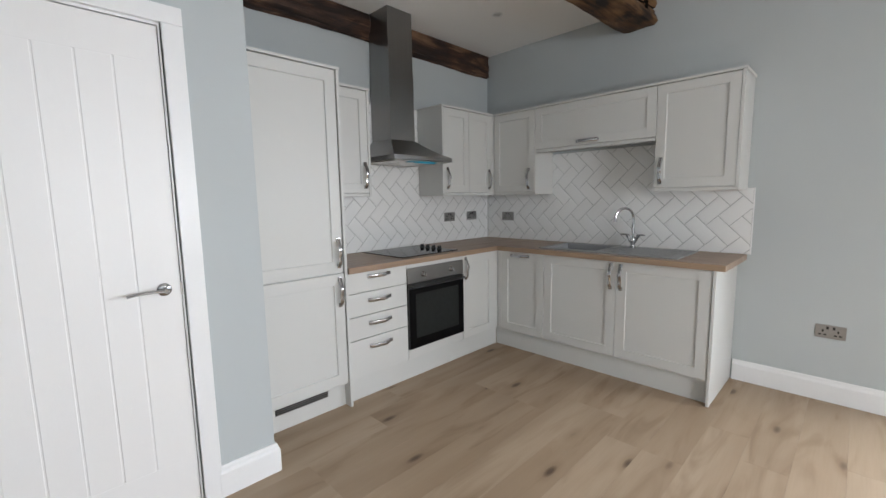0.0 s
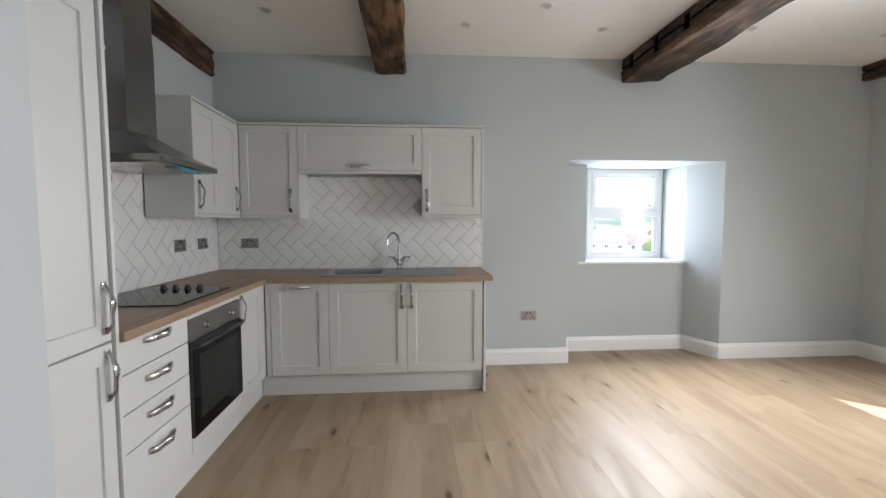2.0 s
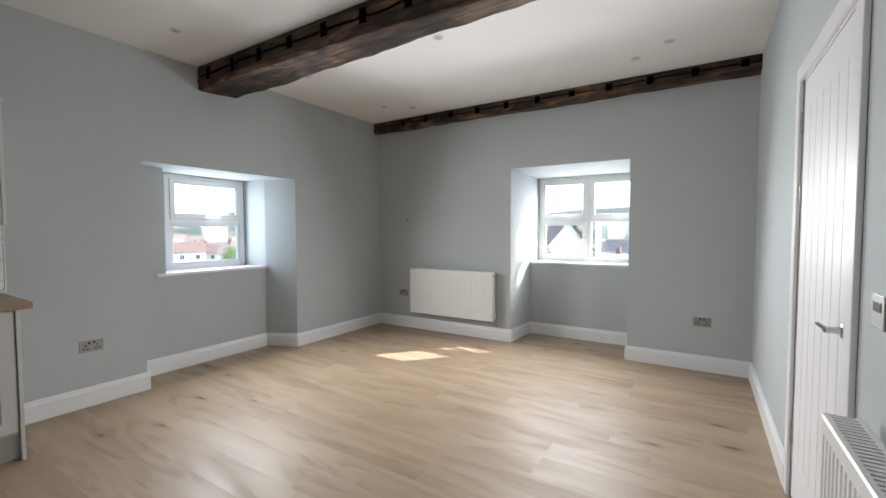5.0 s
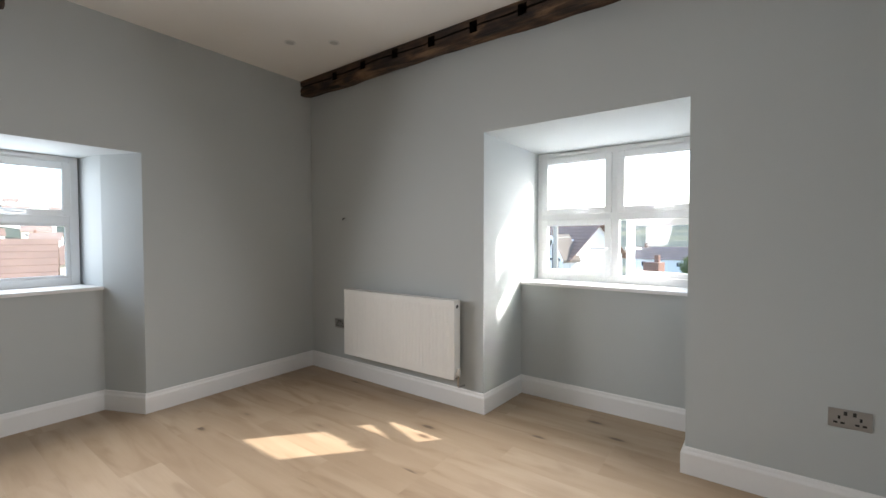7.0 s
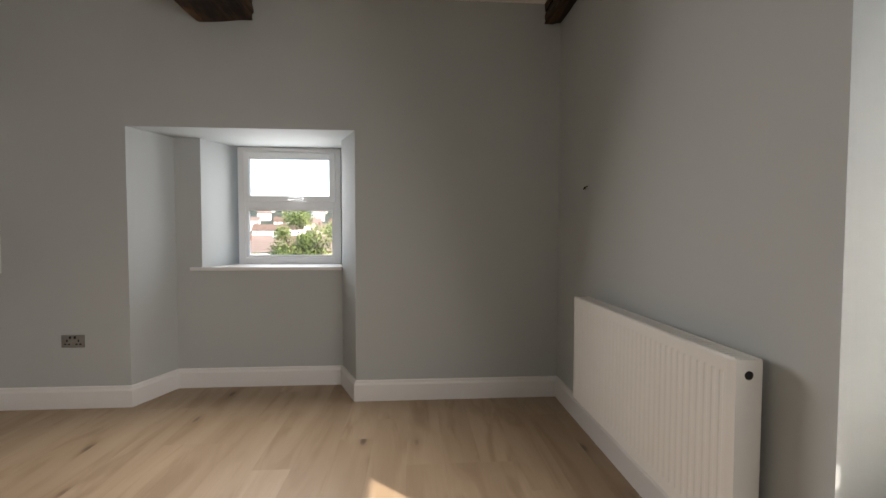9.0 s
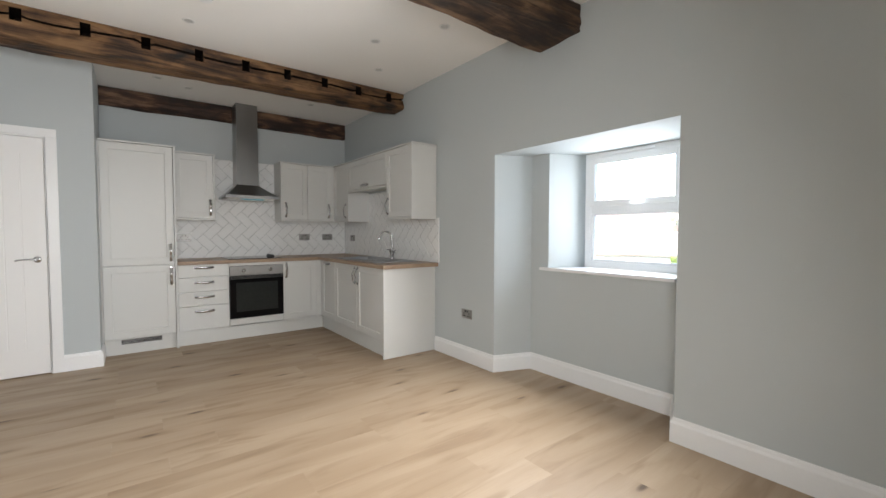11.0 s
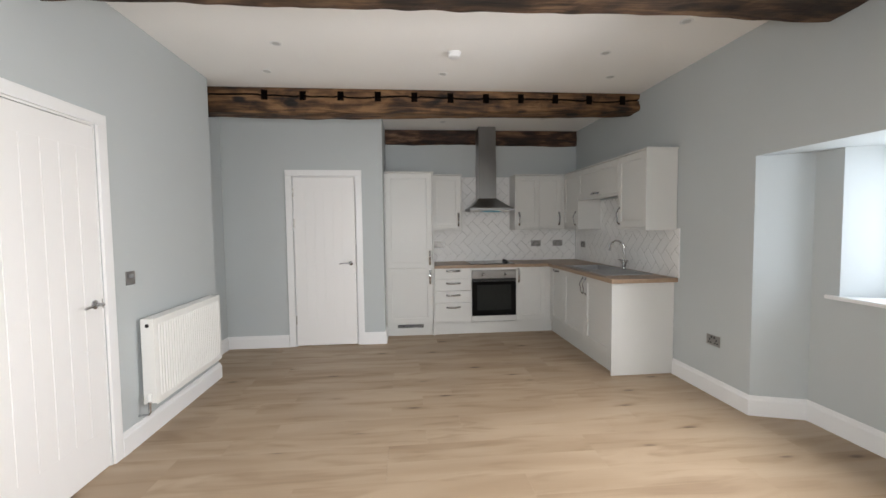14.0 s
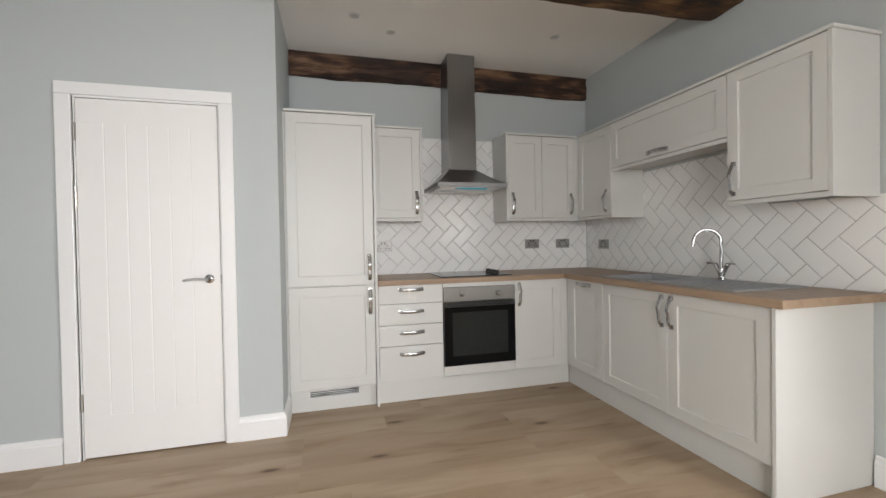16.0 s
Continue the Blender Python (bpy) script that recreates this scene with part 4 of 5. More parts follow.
box(bm, 0.008, 0.992, 0.004, 0.022, 1.71, 1.7345, 0.002)
part("pelmet", bm, CAB, u)
u = wall_unit("pale grey shaker wall cabinet at the end of the run", weast(0.951), 0.49, 1.375, [(0.0, 0.49, 1.377, 2.086, (0.042, 1.495, True))])
bm = bmesh.new()
box(bm, 0.4905, 0.5085, -0.002, 0.299, 1.352, 2.088, 0.0015)
part("end_panel", bm, CAB, u)
bm = bmesh.new()
box(bm, 0.0, 0.49, 0.004, 0.022, 1.352, 1.3745, 0.002)
part("pelmet", bm, CAB, u)
t = thing("cornice", "pale grey cornice along the wall cabinets", "cornice")
bm = bmesh.new()
box(bm, WEF - 0.008, EX - 0.002, 0.434, 2.392, 2.0885, 2.106, 0.004)
part("moulding", bm, CAB, t)


# ---- radiators ----
def radiator(at, w, z0, z1, depth, label, holes_right=True, rib=0.0045):
    """Own space: x along the wall from 0 to w, y = 0 the wall, room towards -y."""
    t = thing("radiator", label, "radiator", "radiators", at)
    yf, yb = -depth, -depth + 0.085
    bm = bmesh.new()
    n = int(round((w - 0.07) / 0.0333))
    prof = [(0.0, yf + 0.004), (0.03, yf)]
    for k in range(n):
        a = 0.035 + (w - 0.07) * k / n
        s = (w - 0.07) / n
        prof += [(a + s * 0.20, yf), (a + s * 0.34, yf + rib), (a + s * 0.66, yf + rib), (a + s * 0.80, yf)]
    prof += [(w - 0.03, yf), (w, yf + 0.004)]
    rows = [(z0, 0.004, 0), (z0 + 0.004, 0.0, 0), (z0 + 0.042, 0, 0), (z0 + 0.052, 0, 1), (z1 - 0.052, 0, 1), (z1 - 0.042, 0, 0), (z1 - 0.004, 0, 0), (z1, 0.004, 0)]
    grid = []
    for z, o, ribs in rows:
        grid.append([bm.verts.new((x, (y if ribs else min(y, yf + (0.004 if x in (0.0, w) else 0.0))) + o, z)) for x, y in prof])
    for a, b in zip(grid, grid[1:]):
        for j in range(len(prof) - 1):
            bm.faces.new((a[j], a[j + 1], b[j + 1], b[j]))
    part("front_panel", bm, RADP, t)
    bm = bmesh.new()
    box(bm, 0.01, w - 0.01, yf + 0.012, yf + 0.018, z0 + 0.01, z1 - 0.012)
    part("inner_panel", bm, RADP, t)
    bm = bmesh.new()
    box(bm, 0.0, w, yb - 0.014, yb, z0 + 0.004, z1 - 0.006, 0.003)
    part("back_panel", bm, RADP, t)
    for x in (0.0, w - 0.004):
        bm = bmesh.new()
        box(bm, x - 0.0004, x + 0.0044, yf + 0.004, yb - 0.002, z0 + 0.012, z1 - 0.001, 0.0015)
        s = part("side_panel", bm, RADP, t)
        bm = bmesh.new()
        xo = x - 0.0006 if x == 0 else x + 0.0046
        cyl(bm, (xo - 0.001, (yf + yb) / 2, z1 - 0.045), (xo + 0.001, (yf + yb) / 2, z1 - 0.045), 0.013, n=16)
        part("bleed_port", bm, DARK, s, "dark open bleed port")
    bm = bmesh.new()
    box(bm, 0.002, w - 0.002, yf + 0.004, yf + 0.017, z1 - 0.004, z1 + 0.001, 0.0015)
    box(bm, 0.002, w - 0.002, yb - 0.015, yb - 0.002, z1 - 0.004, z1 + 0.001, 0.0015)
    x = 0.014
    while x < w - 0.02:
        box(bm, x, x + 0.012, yf + 0.0165, yb - 0.0145, z1 - 0.003, z1)
        x += 0.02
    part("top_grille", bm, RADP, t)
    for x in ((w + 0.012,) if holes_right else (-0.012,)):
        bm = bmesh.new()
        ym = (yf + yb) / 2
        cyl(bm, (x, ym, z0 - 0.045), (x, ym, z0 + 0.03), 0.009, n=12)
        cyl(bm, (x, ym, z0 + 0.012), (x + (-0.02 if holes_right else 0.02), ym, z0 + 0.012), 0.009, n=12)
        part("valve", bm, CHROME, t, "chrome radiator valve", True)
        bm = bmesh.new()
        lathe(bm, [(0.012, 0.0), (0.016, 0.008), (0.016, 0.04), (0.013, 0.052), (0.006, 0.055)], Matrix.Translation((x, ym, z0 + 0.028)), 16)
        part("valve_head", bm, RADP, t, "white valve head", True)
        bm = bmesh.new()
        tube(bm, [(x, ym, z0 - 0.044), (x, ym + 0.01, z0 - 0.06), (x, -0.002, z0 - 0.065)], 0.0075, 8)
        part("pipe", bm, CHROME, t, smooth=True)
    for x in (0.15, w - 0.15):
        bm = bmesh.new()
        box(bm, x - 0.015, x + 0.015, yb - 0.001, -0.0015, z0 + 0.08, z1 - 0.08, 0.001)
        part("bracket", bm, RADP, t)
    return t


radiator(pose(3.03, SY, 0, 0, 0, 180), 1.195, 0.237, 0.818, 0.125, "white ribbed double-panel radiator under the corner of the room", rib=0.002)
radiator(pose(WX, -0.295, 0, 0, 0, 90), 0.99, 0.245, 0.822, 0.115, "white ribbed double-panel radiator beside the room door", False)


# ---- sockets, switches, detectors ----
def plate(name, label, at, w, h, double=True, switch=False):
    """A faceplate on the plane y = 0 of its own space, room towards -y."""
    t = thing(name, label, "socket" if not switch else "switch", "", at)
    bm = bmesh.new()
    box(bm, -w / 2, w / 2, -0.006, 0.0, -h / 2, h / 2, 0.0025)
    p = part("faceplate", bm, PLATE, t, "brushed steel faceplate")
    if switch:
        bm = bmesh.new()
        box(bm, -0.024, 0.024, -0.009, -0.0062, 0.0, 0.026, 0.0015)
        part("rocker", bm, CHROME, p)
        return t
    for s in ((-0.036, 0.036) if double else (0.0,)):
        for dx, dz, a, b in ((0.0, 0.004, 0.004, 0.008), (-0.012, -0.02, 0.007, 0.004), (0.012, -0.02, 0.007, 0.004)):
            bm = bmesh.new()
            box(bm, s + dx - a, s + dx + a, -0.0072, -0.0061, dz - b, dz + b)
            part("pin_slot", bm, DARK, p)
        bm = bmesh.new()
        x = s * 0.42 if double else 0.0
        box(bm, x - 0.006, x + 0.006, -0.010, -0.0062, 0.016, 0.034, 0.001)
        part("rocker", bm, BLACK, p, "black rocker switch")
    return t


TN, TE = NY - 0.0095, EX - 0.0095      # tile faces
S = "brushed steel double socket with black rockers"
plate("socket", S + " on white tiles", pose(1.63, TN, 1.152), 0.146, 0.086)
plate("socket", S + " on white tiles", pose(3.04, TN, 1.150), 0.146, 0.086)
plate("socket", S + " on white tiles", pose(3.365, TN, 1.150), 0.146, 0.086)
plate("socket", "brushed steel double socket on white tiles near the corner", pose(TE, 2.444, 1.137, 0, 0, -90), 0.146, 0.086)
plate("socket", "brushed steel double socket low on the wall beside the kitchen", pose(EX, -0.036, 0.452, 0, 0, -90), 0.146, 0.086)
plate("socket", S + " beside the radiator", pose(3.225, SY, 0.466, 0, 0, 180), 0.146, 0.086)
plate("socket", "brushed steel double socket low beside the deep window recess", pose(-0.25, SY, 0.457, 0, 0, 180), 0.146, 0.086)
plate("socket", S + " low in the alcove", pose(RX, 1.585, 0.46, 0, 0, 90), 0.146, 0.086)
plate("light_switch", "brushed steel light switch beside the room door", pose(WX, -0.322, 1.10, 0, 0, 90), 0.088, 0.088, switch=True)

t = thing("cable_outlet", "small white cable outlet with a bare wire end", "outlet", "", pose(3.155, SY, 1.452, 0, 0, 180))
bm = bmesh.new()
box(bm, -0.022, 0.022, -0.004, 0.0, -0.022, 0.022, 0.0015)
p = part("plate", bm, WALL, t)
for s in (-1, 1):
    bm = bmesh.new()
    tube(bm, [(s * 0.008, -0.004, 0.006), (s * 0.008, -0.016, 0.002), (s * 0.009, -0.02, -0.012)], 0.003, 6)
    part("wire", bm, DARK, t)


def downlight(x, y):
    t = thing("downlight", "recessed ceiling downlight with white rim, switched off", "ceiling light", "ceiling downlights", pose(x, y, KZ if y > 1.3 else CZ))
    bm = bmesh.new()
    lathe(bm, [(0.043, -0.0005), (0.042, -0.004), (0.036, -0.006), (0.030, -0.004), (0.029, -0.001)], n=28)
    part("rim", bm, SATINW, t, smooth=True)
    bm = bmesh.new()
    lathe(bm, [(0.0285, -0.0015), (0.028, -0.003), (0.001, -0.0035)], n=24)
    part("lens", bm, LENS, t, "grey frosted lamp lens", True)


for x, y in ((3.08, 0.625), (2.775, 0.108), (3.08, -0.427), (2.99, -1.556), (3.01, -2.695), (2.737, -2.896), (1.507, -1.547), (0.285, -2.775), (0.016, -2.563),
             (0.214, 0.098), (-0.034, 0.664), (1.512, 0.645), (1.385, 2.066), (1.66, 2.232), (2.905, 2.02)):
    downlight(x, y)

t = thing("smoke_alarm", "round white smoke alarm on the ceiling", "smoke alarm", "", pose(1.56, 0.185, CZ))
bm = bmesh.new()
lathe(bm, [(0.056, -0.0005), (0.056, -0.012), (0.052, -0.014)], n=32)
part("base", bm, UPVC, t, smooth=True)
bm = bmesh.new()
lathe(bm, [(0.050, -0.0135), (0.050, -0.022), (0.044, -0.036), (0.030, -0.041), (0.001, -0.042)], n=32)
part("cover", bm, UPVC, t, smooth=True)


# ---- wall tiles in herringbone ----
def clip(poly, axis, value, keep_less):
    out = []
    for a, b in zip(poly, poly[1:] + poly[:1]):
        ia = a[axis] <= value if keep_less else a[axis] >= value
        ib = b[axis] <= value if keep_less else b[axis] >= value
        if ia:
            out.append(a)
        if ia != ib:
            f = (value - a[axis]) / (b[axis] - a[axis])
            out.append((a[0] + (b[0] - a[0]) * f, a[1] + (b[1] - a[1]) * f))
    return out


def tile_piece(poly):
    """A glazed tile with a pillowed bevel over an outline of (u, z); back at y = 0, face towards -y."""
    bm = bmesh.new()
    c = (sum(p[0] for p in poly) / len(poly), sum(p[1] for p in poly) / len(poly))
    rings = []
    for o, y in ((0.0, -0.001), (0.0, -0.0062), (0.0035, -0.0082), (0.010, -0.0090)):
        ring = []
        n = len(poly)
        for i, p in enumerate(poly):
            a, b = Vector(poly[i - 1]), Vector(poly[(i + 1) % n])
            p = Vector(p)
            d1, d2 = (p - a).normalized(), (b - p).normalized()
            n1, n2 = Vector((-d1.y, d1.x)), Vector((-d2.y, d2.x))
            m = n1 + n2
            m = m / max(0.35, m.length_squared) * 2
            q = p + m * o
            ring.append(bm.verts.new((q.x, y, q.y)))
        rings.append(ring)
    for a, b in zip(rings, rings[1:]):
        for j in range(len(poly)):
            bm.faces.new((a[j], a[(j + 1) % len(poly)], b[(j + 1) % len(poly)], b[j]))
    bm.faces.new(rings[-1])
    return mesh_of("tile", bm, TILE)


def herringbone(parent, at, phase, bounds_of, skip, L=0.202, gap=0.003):
    """Tiles of L by L/2 laid at 45 degrees in the own space of at (u along x, height along z)."""
    W = L / 2
    c = math.sqrt(0.5)
    whole = {}
    for i in range(-40, 41):
        for j in range(-16, 17):
            ox, oy = (i + 2 * j) * W, (i - 2 * j) * W
            for kind, (a0, b0, a1, b1) in enumerate(((0, 0, 2, 1), (0, 1, 1, 3))):
                g = gap / 2
                quad = [(ox + a0 * W + g, oy + b0 * W + g), (ox + a1 * W - g, oy + b0 * W + g), (ox + a1 * W - g, oy + b1 * W - g), (ox + a0 * W + g, oy + b1 * W - g)]
                quad = [(phase[0] + (p + q) * c, phase[1] + (q - p) * c) for p, q in quad]
                mu, mz = sum(p[0] for p in quad) / 4, sum(p[1] for p in quad) / 4
                u0, u1, z0, z1 = bounds_of(mu, max(p[1] for p in quad))
                if skip(quad):
                    continue
                poly = quad
                for axis, v, less in ((0, u0, False), (0, u1, True), (1, z0, False), (1, z1, True)):
                    poly = clip(poly, axis, v, less) if poly else poly
                if len(poly) < 3:
                    continue
                area = abs(sum(p[0] * q[1] - q[0] * p[1] for p, q in zip(poly, poly[1:] + poly[:1]))) / 2
                if area < 0.0004:
                    continue
                if area > L * W * 0.94:
                    if kind not in whole:
                        whole[kind] = tile_piece([(p - mu, q - mz) for p, q in quad])
                    ob = new("tile", whole[kind])
                    ob.matrix_basis = pose(mu, 0, mz, random.uniform(-0.25, 0.25), 0, random.uniform(-0.25, 0.25))
                else:
                    pu, pz = sum(p[0] for p in poly) / len(poly), sum(p[1] for p in poly) / len(poly)
                    clean = []
                    for p in poly:
                        if not clean or math.dist(p, clean[-1]) > 0.004:
                            clean.append(p)
                    if len(clean) > 2 and math.dist(clean[0], clean[-1]) < 0.004:
                        clean.pop()
                    if len(clean) < 3:
                        continue
                    ob = new("tile", tile_piece([(p - pu, q - pz) for p, q in clean]))
                    ob.matrix_basis = pose(pu, 0, pz)
                ob.parent = parent


def tiling(label, at, backing):
    t = tagged(thing("wall_tiles", label, "wall tiles", "", at), kind="structure")
    bm = bmesh.new()
    for x0, x1, z0, z1 in backing:
        box(bm, x0, x1, -0.0065, -0.0005, z0, z1)
    part("grout", bm, GROUT, t)
    return t


LABEL = "glossy white metro tiles laid herringbone with grey grout"
t = tiling(LABEL, pose(0, NY, 0), [(1.517, EX - 0.001, 0.9085, 1.70), (1.93, 2.64, 1.70, 2.103)])
herringbone(t, None, PHASE_N, lambda u, z: (1.518, EX - 0.010, 0.909, 2.102), lambda q: all(p[1] > 1.36 for p in q) and (all(p[0] < 1.93 for p in q) or all(p[0] > 2.64 for p in q)))
t = tiling(LABEL, pose(EX, 0, 0, 0, 0, -90), [(-NY + 0.008, -0.405, 0.9085, 1.366), (-1.95, -0.94, 1.366, 1.72)])
herringbone(t, None, PHASE_E, lambda u, z: (-NY + 0.010, -0.406, 0.909, 1.365 if u > -0.951 else 1.715),
            lambda q: all(p[1] > 1.37 for p in q) and (all(p[0] < -1.95 for p in q) or all(p[0] > -0.94 for p in q)))
t = tagged(thing("tile_trim", "white edging strip beside the tiles", "trim", "", pose(0, 0, 0)), kind="structure")
bm = bmesh.new()
box(bm, EX - 0.0105, EX - 0.0005, 0.398, 0.4045, 0.9085, 1.366, 0.001)
part("strip", bm, TRIM, t)


# ---- floor planks ----
bm = bmesh.new()
PL, PW = 1.285, 0.192
box(bm, 0.0, PL - 0.0005, 0.0, PW - 0.0005, -0.008, 0.0)
plank_mesh = mesh_of("plank", bm, FLOOR)
floor_ob = bpy.data.objects["floor"]
row = 0
y = -4.0
rng = random.Random(4)
cut = {}
while y < 2.75:
    x = -0.95 - rng.choice((0.1, 0.35, 0.6, 0.85, 1.1))
    while x < 4.1:
        lo, hi = max(x, -0.95), min(x + PL, 4.1)
        if hi - lo > 0.03:
            if hi - lo > PL - 0.001:
                me = plank_mesh
            else:
                key = round(hi - lo, 3)
                if key not in cut:
                    bm = bmesh.new()
                    box(bm, 0.0, hi - lo - 0.0005, 0.0, PW - 0.0005, -0.008, 0.0)
                    cut[key] = mesh_of("plank", bm, FLOOR)
                me = cut[key]
            ob = new("plank", me)
            ob.matrix_basis = pose(lo, y, 0.0)
            ob.parent = floor_ob
        x += PL
    y += PW


# ---- outdoors ----
GZ = -7.0


def ground_height(x, y):
    r = math.hypot(x - 1, y + 1)
    f = min(1.0, max(0.0, (r - 35) / 170))
    down = -4.5 * f * f * (3 - 2 * f)
    g = min(1.0, max(0.0, (r - 260) / 1300))
    south = min(1.0, max(0.0, (-y / max(r, 1.0) - 0.1) * 1.6))
    up = (55.0 + 45.0 * south) * g * g * (3 - 2 * g)
    up *= 0.75 + 0.5 * noise.noise(Vector((x * 0.0016, y * 0.0016, 1.7)))
    h = min(1.0, max(0.0, (r - 110) / 400))
    up += 40.0 * h * h * (3 - 2 * h) * min(1.0, max(0.0, (x / max(r, 1.0) - 0.2) * 1.7)) * min(1.0, max(0.0, (y / max(r, 1.0) + 0.42) * 3.0))
    return GZ + down + up + (noise.noise(Vector((x * 0.02, y * 0.02, 4.0))) * min(2.5, r * 0.01))


bm = bmesh.new()
radii = [0.0, 8, 16, 26, 40, 60, 85, 115, 150, 190, 240, 300, 370, 450, 550, 660, 790, 940, 1120, 1330, 1600, 2200, 3500]
N = 96
loops = []
for r in radii[1:]:
    loops.append([bm.verts.new((1 + r * math.cos(2 * math.pi * k / N), -1 + r * math.sin(2 * math.pi * k / N), ground_height(1 + r * math.cos(2 * math.pi * k / N), -1 + r * math.sin(2 * math.pi * k / N)))) for k in range(N)])
c = bm.verts.new((1, -1, GZ))
for k in range(N):
    bm.faces.new((c, loops[0][k], loops[0][(k + 1) % N]))
for a, b in zip(loops, loops[1:]):
    for k in range(N):
        bm.faces.new((a[k], b[k], b[(k + 1) % N], a[(k + 1) % N]))
structure("ground", bm, GRASS, "green valley ground rising to wooded hills", "ground", True)

bm = bmesh.new()
box(bm, -1.1, 4.36, WI, 3.0, GZ - 0.6, -0.151)
structure("wall_lower_storeys", bm, RENDERW, "plain rendered storeys under the room", "wall")


def roof_slopes(bm, w, d, z, rise, over=0.35, course=0.28):
    """Tiled slopes of overlapping courses; ridge along x."""
    half = d / 2 + over
    run = math.hypot(half, rise * half / (d / 2))
    n = max(4, int(run / course))
    h = rise * half / (d / 2)
    base = z - rise * over / (d / 2)
    for s in (-1, 1):
        for k in range(n):
            f0, f1 = k / n, (k + 1.15) / n
            f1 = min(f1, 1.0)
            y0, y1 = s * half * (1 - f0), s * half * (1 - f1)
            z0, z1 = base + h * f0, base + h * f1
            a = [(-w / 2 - over, y0, z0 + 0.06), (w / 2 + over, y0, z0 + 0.06), (w / 2 + over, y1, z1 + 0.02), (-w / 2 - over, y1, z1 + 0.02)]
            b = [(x, y, zz - 0.06) for x, y, zz in a]
            va, vb = [bm.verts.new(p) for p in a], [bm.verts.new(p) for p in b]
            bm.faces.new(va)
            bm.faces.new(vb[::-1])
            for j in range(4):
                bm.faces.new((va[j], vb[j], vb[(j + 1) % 4], va[(j + 1) % 4]))


def house(at, w, d, h, rise, wall, roof, label, floors=2, bays=3, timber=False, course=0.5):
    t = thing("house", label, "house", "houses in the valley", at)
    bm = bmesh.new()
    outline = [(-d / 2, -2.0), (d / 2, -2.0), (d / 2, h), (0, h + rise), (-d / 2, h)]
    a = [bm.verts.new((-w / 2, y, z)) for y, z in outline]
    b = [bm.verts.new((w / 2, y, z)) for y, z in outline]
    bm.faces.new(a)
    bm.faces.new(b[::-1])
    for j in range(5):
        bm.faces.new((a[j], b[j], b[(j + 1) % 5], a[(j + 1) % 5]))
    part("wall", bm, wall, t)
    bm = bmesh.new()
    roof_slopes(bm, w, d, h, rise, course=course)
    r = part("roof", bm, roof, t)
    bm = bmesh.new()
    box(bm, w * 0.32, w * 0.32 + 0.7, -0.35, 0.35, h + rise * 0.5, h + rise + 0.9, 0.03)
    box(bm, w * 0.32 + 0.1, w * 0.32 + 0.3, -0.1, 0.1, h + rise + 0.9, h + rise + 1.25, 0.02)
    part("chimney", bm, BRICKY, r)
    for s in ((-1, 1) if bays == 4 else (1,)):
        for fl in range(floors):
            for k in range(bays):
                x = (k + 0.5) / bays * w - w / 2
                z = 0.9 + fl * 2.7
                if z + 1.4 > h:
                    continue
                bm = bmesh.new()
                y = s * (d / 2 + 0.02)
                box(bm, x - 0.55, x + 0.55, min(y, y - s * 0.08), max(y, y - s * 0.08), z, z + 1.25)
                wn_ = part("window", bm, UPVC, t)
                bm = bmesh.new()
                y = s * (d / 2 + 0.03)
                for dx in (-0.26, 0.26):
                    box(bm, x + dx - 0.22, x + dx + 0.22, min(y, y - s * 0.02), max(y, y - s * 0.02), z + 0.08, z + 1.17)
                part("pane", bm, OUTGLASS, wn_)
    return t


HOUSE_LABEL = "white rendered house with brown tiled roof beyond the window"
main = house(pose(13.4, -29.3, GZ + 0.3, 0, 0, -24), 13.0, 4.6, 6.9, 1.9, RENDERW, ROOFB, "white rendered house with brown tiled roof and timbered gable", 2, 4, course=0.30)
# its small timbered gable towards the room
t = main
bm = bmesh.new()
gx, gw, gy = -5.75, 1.4, 2.3
pts = [(gx - gw / 2, 2.0), (gx + gw / 2, 2.0), (gx + gw / 2, 6.75), (gx, 7.85), (gx - gw / 2, 6.75)]
a = [bm.verts.new((x, gy - 1.2, z)) for x, z in pts]
b = [bm.verts.new((x, gy + 0.6, z)) for x, z in pts]
bm.faces.new(a)
bm.faces.new(b[::-1])
for j in range(5):
    bm.faces.new((a[j], b[j], b[(j + 1) % 5], a[(j + 1) % 5]))
gab = part("gable", bm, RENDERW, t, "white gable with dark timbers")
for x0, x1, z0, z1 in ((gx - 0.66, gx + 0.66, 6.62, 6.74), (gx - 0.05, gx + 0.05, 5.9, 6.615), (gx - 0.05, gx + 0.05, 6.745, 7.6), (gx - 0.42, gx - 0.33, 5.9, 6.615), (gx + 0.33, gx + 0.42, 5.9, 6.615), (gx - 0.66, gx + 0.66, 5.76, 5.89)):
    bm = bmesh.new()
    box(bm, x0, x1, gy + 0.6, gy + 0.65, z0, z1)
    part("timber", bm, BLACK, gab)
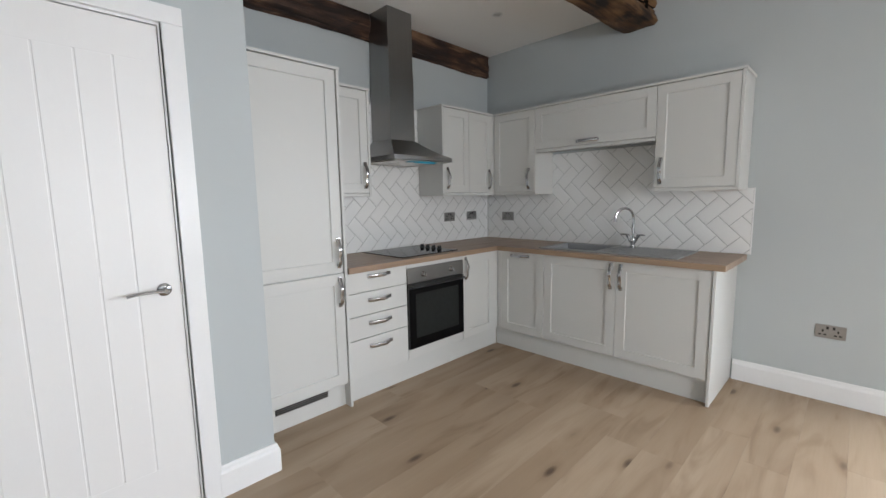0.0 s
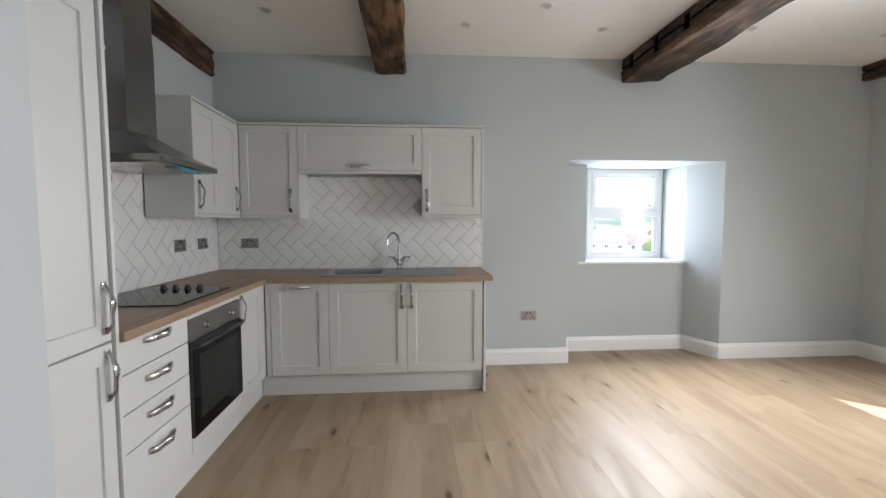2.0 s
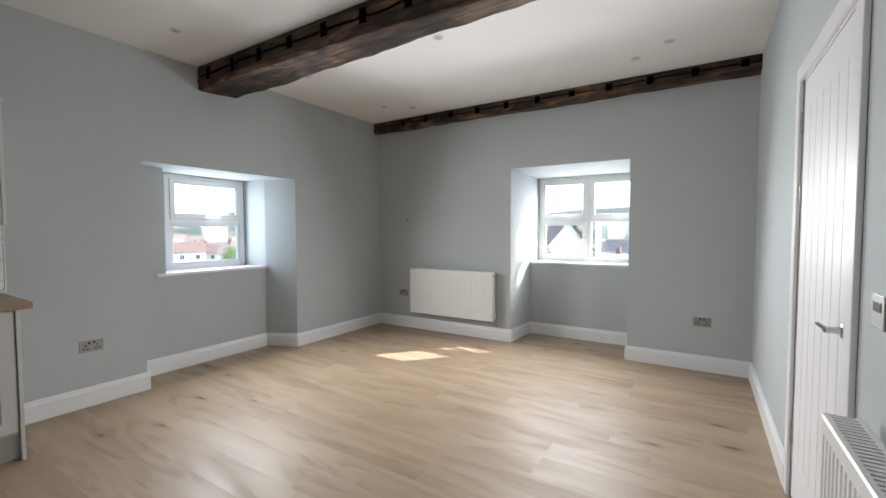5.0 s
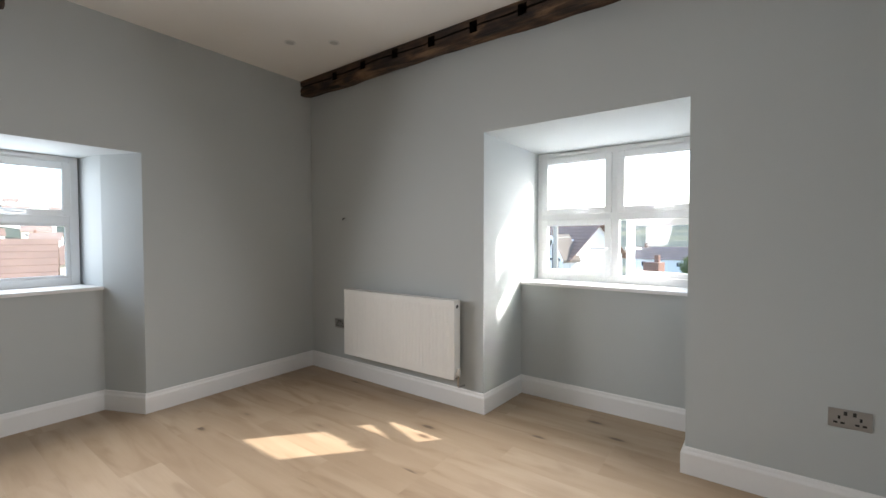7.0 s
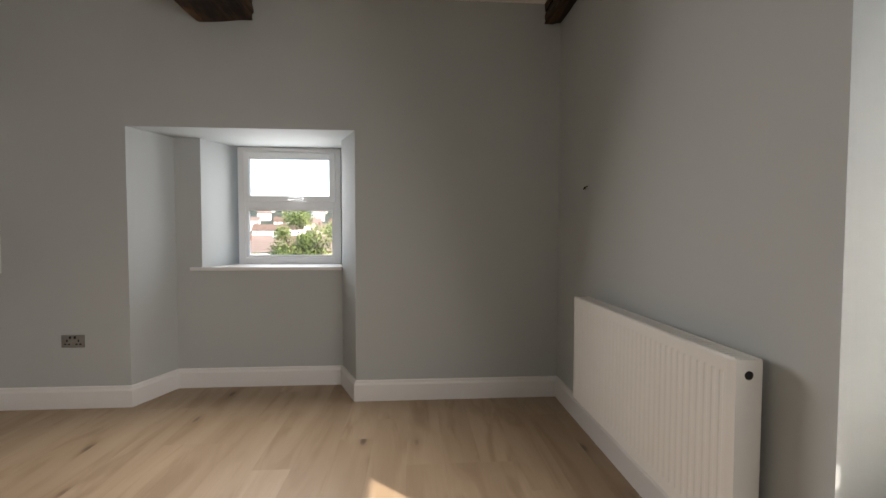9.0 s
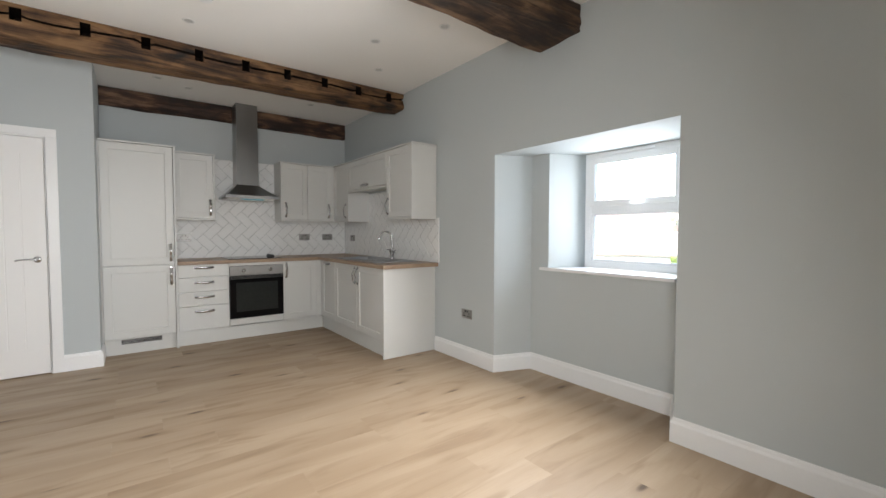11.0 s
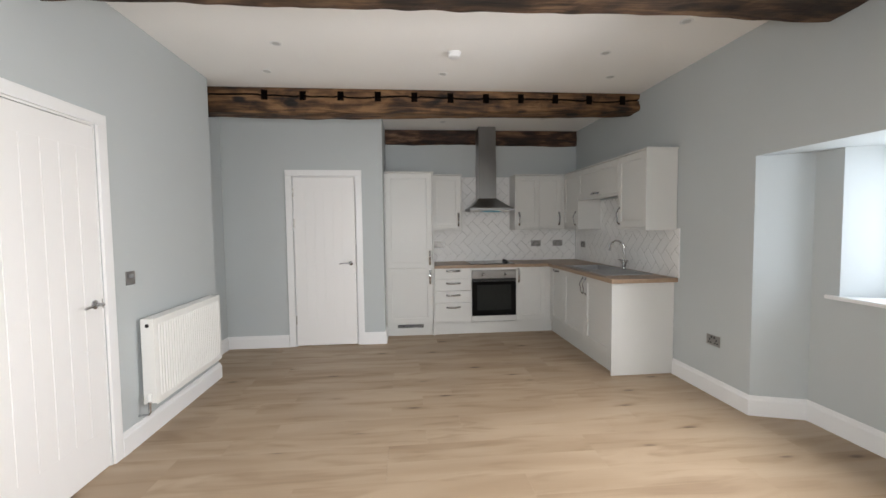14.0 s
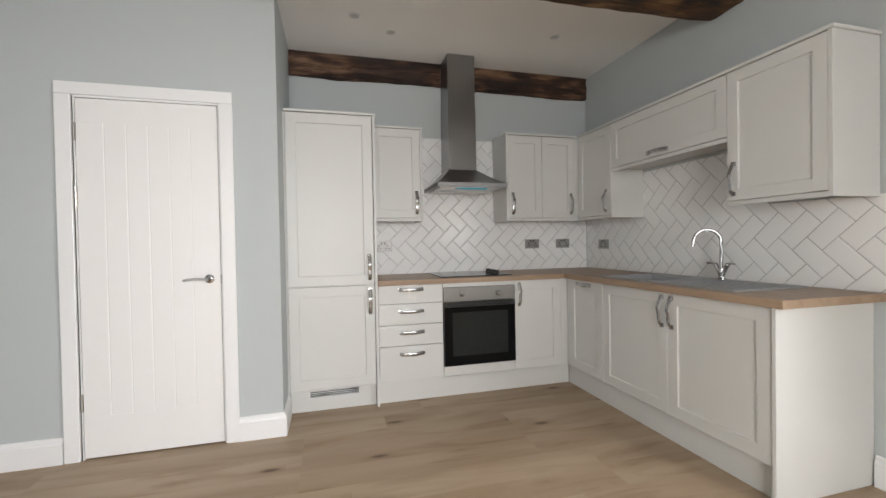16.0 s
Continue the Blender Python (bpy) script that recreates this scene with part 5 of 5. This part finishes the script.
for s in (-1, 1):
    bm = bmesh.new()
    p = [(gx + s * (gw / 2 + 0.2), 6.5), (gx, 7.98)]
    for yy0, yy1, th in ((gy - 0.7, gy + 0.75, 0.16),):
        q = [(p[0][0], yy0, p[0][1]), (p[0][0], yy1, p[0][1]), (p[1][0], yy1, p[1][1]), (p[1][0], yy0, p[1][1])]
        va = [bm.verts.new((x, y, z + th)) for x, y, z in q]
        vb = [bm.verts.new(c_) for c_ in q]
        bm.faces.new(va)
        bm.faces.new(vb[::-1])
        for j in range(4):
            bm.faces.new((va[j], vb[j], vb[(j + 1) % 4], va[(j + 1) % 4]))
    part("gable_roof", bm, ROOFM, gab)
    bm = bmesh.new()
    tube(bm, [(p[0][0], gy + 0.78, p[0][1] + 0.05), (p[1][0], gy + 0.78, p[1][1] + 0.05)], 0.08, 4)
    part("bargeboard", bm, RENDERW, gab, "white bargeboard")

house(pose(0.5, -21.5, GZ - 1.6, 0, 0, -14), 9.0, 7.0, 5.2, 2.6, RENDERW, ROOFR, "lower house with a red tiled roof close by", 2, 3, course=0.30)
t = thing("telegraph_pole", "grey weathered telegraph pole before the white house", "telegraph pole", "", pose(7.65, -20.3, GZ))
bm = bmesh.new()
cyl(bm, (0, 0, -1), (0, 0, 9.5), 0.15, 0.11, 12)
part("pole", bm, POLE, t)
bm = bmesh.new()
cyl(bm, (0, 0, 8.2), (-0.50, -0.70, 8.28), 0.035, 0.03, 8)
part("bracket_arm", bm, POLE, t)

house(pose(34.0, -4.3, GZ - 0.2, 0, 0, 78), 5.2, 5.0, 6.1, 2.3, RENDERW, ROOFT, "white rendered house with a brown tiled roof below the small window", 2, 3)
house(pose(21.0, 11.4, GZ - 0.5, 0, 0, 128), 8.5, 7.0, 7.9, 2.4, RENDERW, ROOFR, "tall white rendered house close beside the small window", 2, 3)
rng = random.Random(11)
for row, (dist, a0, a1, n) in enumerate(((95, -14, 30, 10), (120, -34, 32, 12), (150, -34, 32, 14), (185, -34, 34, 17), (225, -34, 36, 19), (270, -34, 36, 21), (320, -34, 36, 22), (380, -34, 36, 22), (450, -34, 36, 22), (120, -95, -60, 4))):
    for k in range(n):
        a = radians(a0 + (a1 - a0) * (k + 0.5) / n + rng.uniform(-1, 1))
        x, y = 1 + dist * math.cos(a), -1 + dist * math.sin(a)
        z = ground_height(x, y)
        house(pose(x, y, z - 0.3, 0, 0, math.degrees(a) + 90 + rng.uniform(-14, 14)), rng.uniform(8, 13), 7.5, rng.choice((5.2, 5.6, 6.0)), rng.uniform(2.2, 3.0),
              RENDERW if rng.random() < 0.8 else RENDERC, ROOFT if rng.random() < 0.4 else ROOFR, "distant pale rendered terrace house on the valley side", 2, 3, course=0.9)


def tree(at, height, spread, seed, label):
    rg = random.Random(seed)
    t = thing("tree", label, "tree", "trees outside", at)
    bm = bmesh.new()
    tube(bm, [(0, 0, -1.0), (0.05, 0.02, height * 0.2), (-0.05, 0.05, height * 0.45), (0.08, 0, height * 0.75)], 0.16, 8)
    tips = []
    for k in range(11):
        a = rg.uniform(0, 2 * math.pi)
        z = height * rg.uniform(0.28, 0.6)
        l = spread * rg.uniform(0.5, 0.95)
        e = Vector((l * math.cos(a), l * math.sin(a), z + height * rg.uniform(0.1, 0.32)))
        m = Vector((e.x * 0.5, e.y * 0.5, (z + e.z) / 2 + 0.1))
        tube(bm, [(0, 0, z), m, e], 0.05, 5)
        tips += [m, e]
    tips += [Vector((rg.uniform(-0.3, 0.3) * spread, rg.uniform(-0.3, 0.3) * spread, height * rg.uniform(0.7, 0.98))) for _ in range(8)]
    part("trunk", bm, BARK, t)
    vs, fs = [], []
    for p in tips:
        rad = spread * rg.uniform(0.22, 0.42)
        for _ in range(420):
            d = Vector((rg.gauss(0, 1), rg.gauss(0, 1), rg.gauss(0, 0.8)))
            q = p + d.normalized() * rad * rg.random() ** 0.4
            s = rg.uniform(0.04, 0.085) * (1 + height * 0.04)
            u = Vector((rg.gauss(0, 1), rg.gauss(0, 1), rg.gauss(0, 1))).normalized()
            v = u.orthogonal().normalized()
            i = len(vs)
            vs += [q - u * s, q + v * s * 0.5, q + u * s, q - v * s * 0.5]
            fs.append((i, i + 1, i + 2, i + 3))
    me = bpy.data.meshes.new("crown")
    me.from_pydata([tuple(v) for v in vs], [], fs)
    me.materials.append(LEAF)
    cr = new("crown", me)
    cr.parent = t
    return t


TREE = "leafy green broadleaf tree outside the house"
t1 = tree(pose(29.0, 5.0, ground_height(29, 5)), 9.8, 2.4, 3, TREE)
t2 = tree(pose(64.0, -38.0, ground_height(64, -38)), 6.0, 2.4, 8, TREE)
for i, (x, y, s) in enumerate(((52, 13, 2), (90, -32, 1), (-9, -70, 1), (-3, -82, 2), (20, -75, 1), (-22, -60, 2), (62, 26, 1), (9, -95, 2), (95, 9, 1))):
    copy_thing(t1 if s == 1 else t2, pose(x, y, ground_height(x, y) - 0.2, 0, 0, 57 * i))
low = tree(pose(27.0, 0.6, ground_height(27, 0.6)), 7.0, 2.5, 21, "low leafy garden tree with yellow-green leaves")
for i, (x, y, d) in enumerate(((30, 2.6, 0.3), (26, 3.9, 0.6), (29, -1.3, 0.9), (33, 7.6, -0.2), (27, 8.6, 0.4))):
    copy_thing(low, pose(x, y, ground_height(x, y) - d, 0, 0, 71 * i))
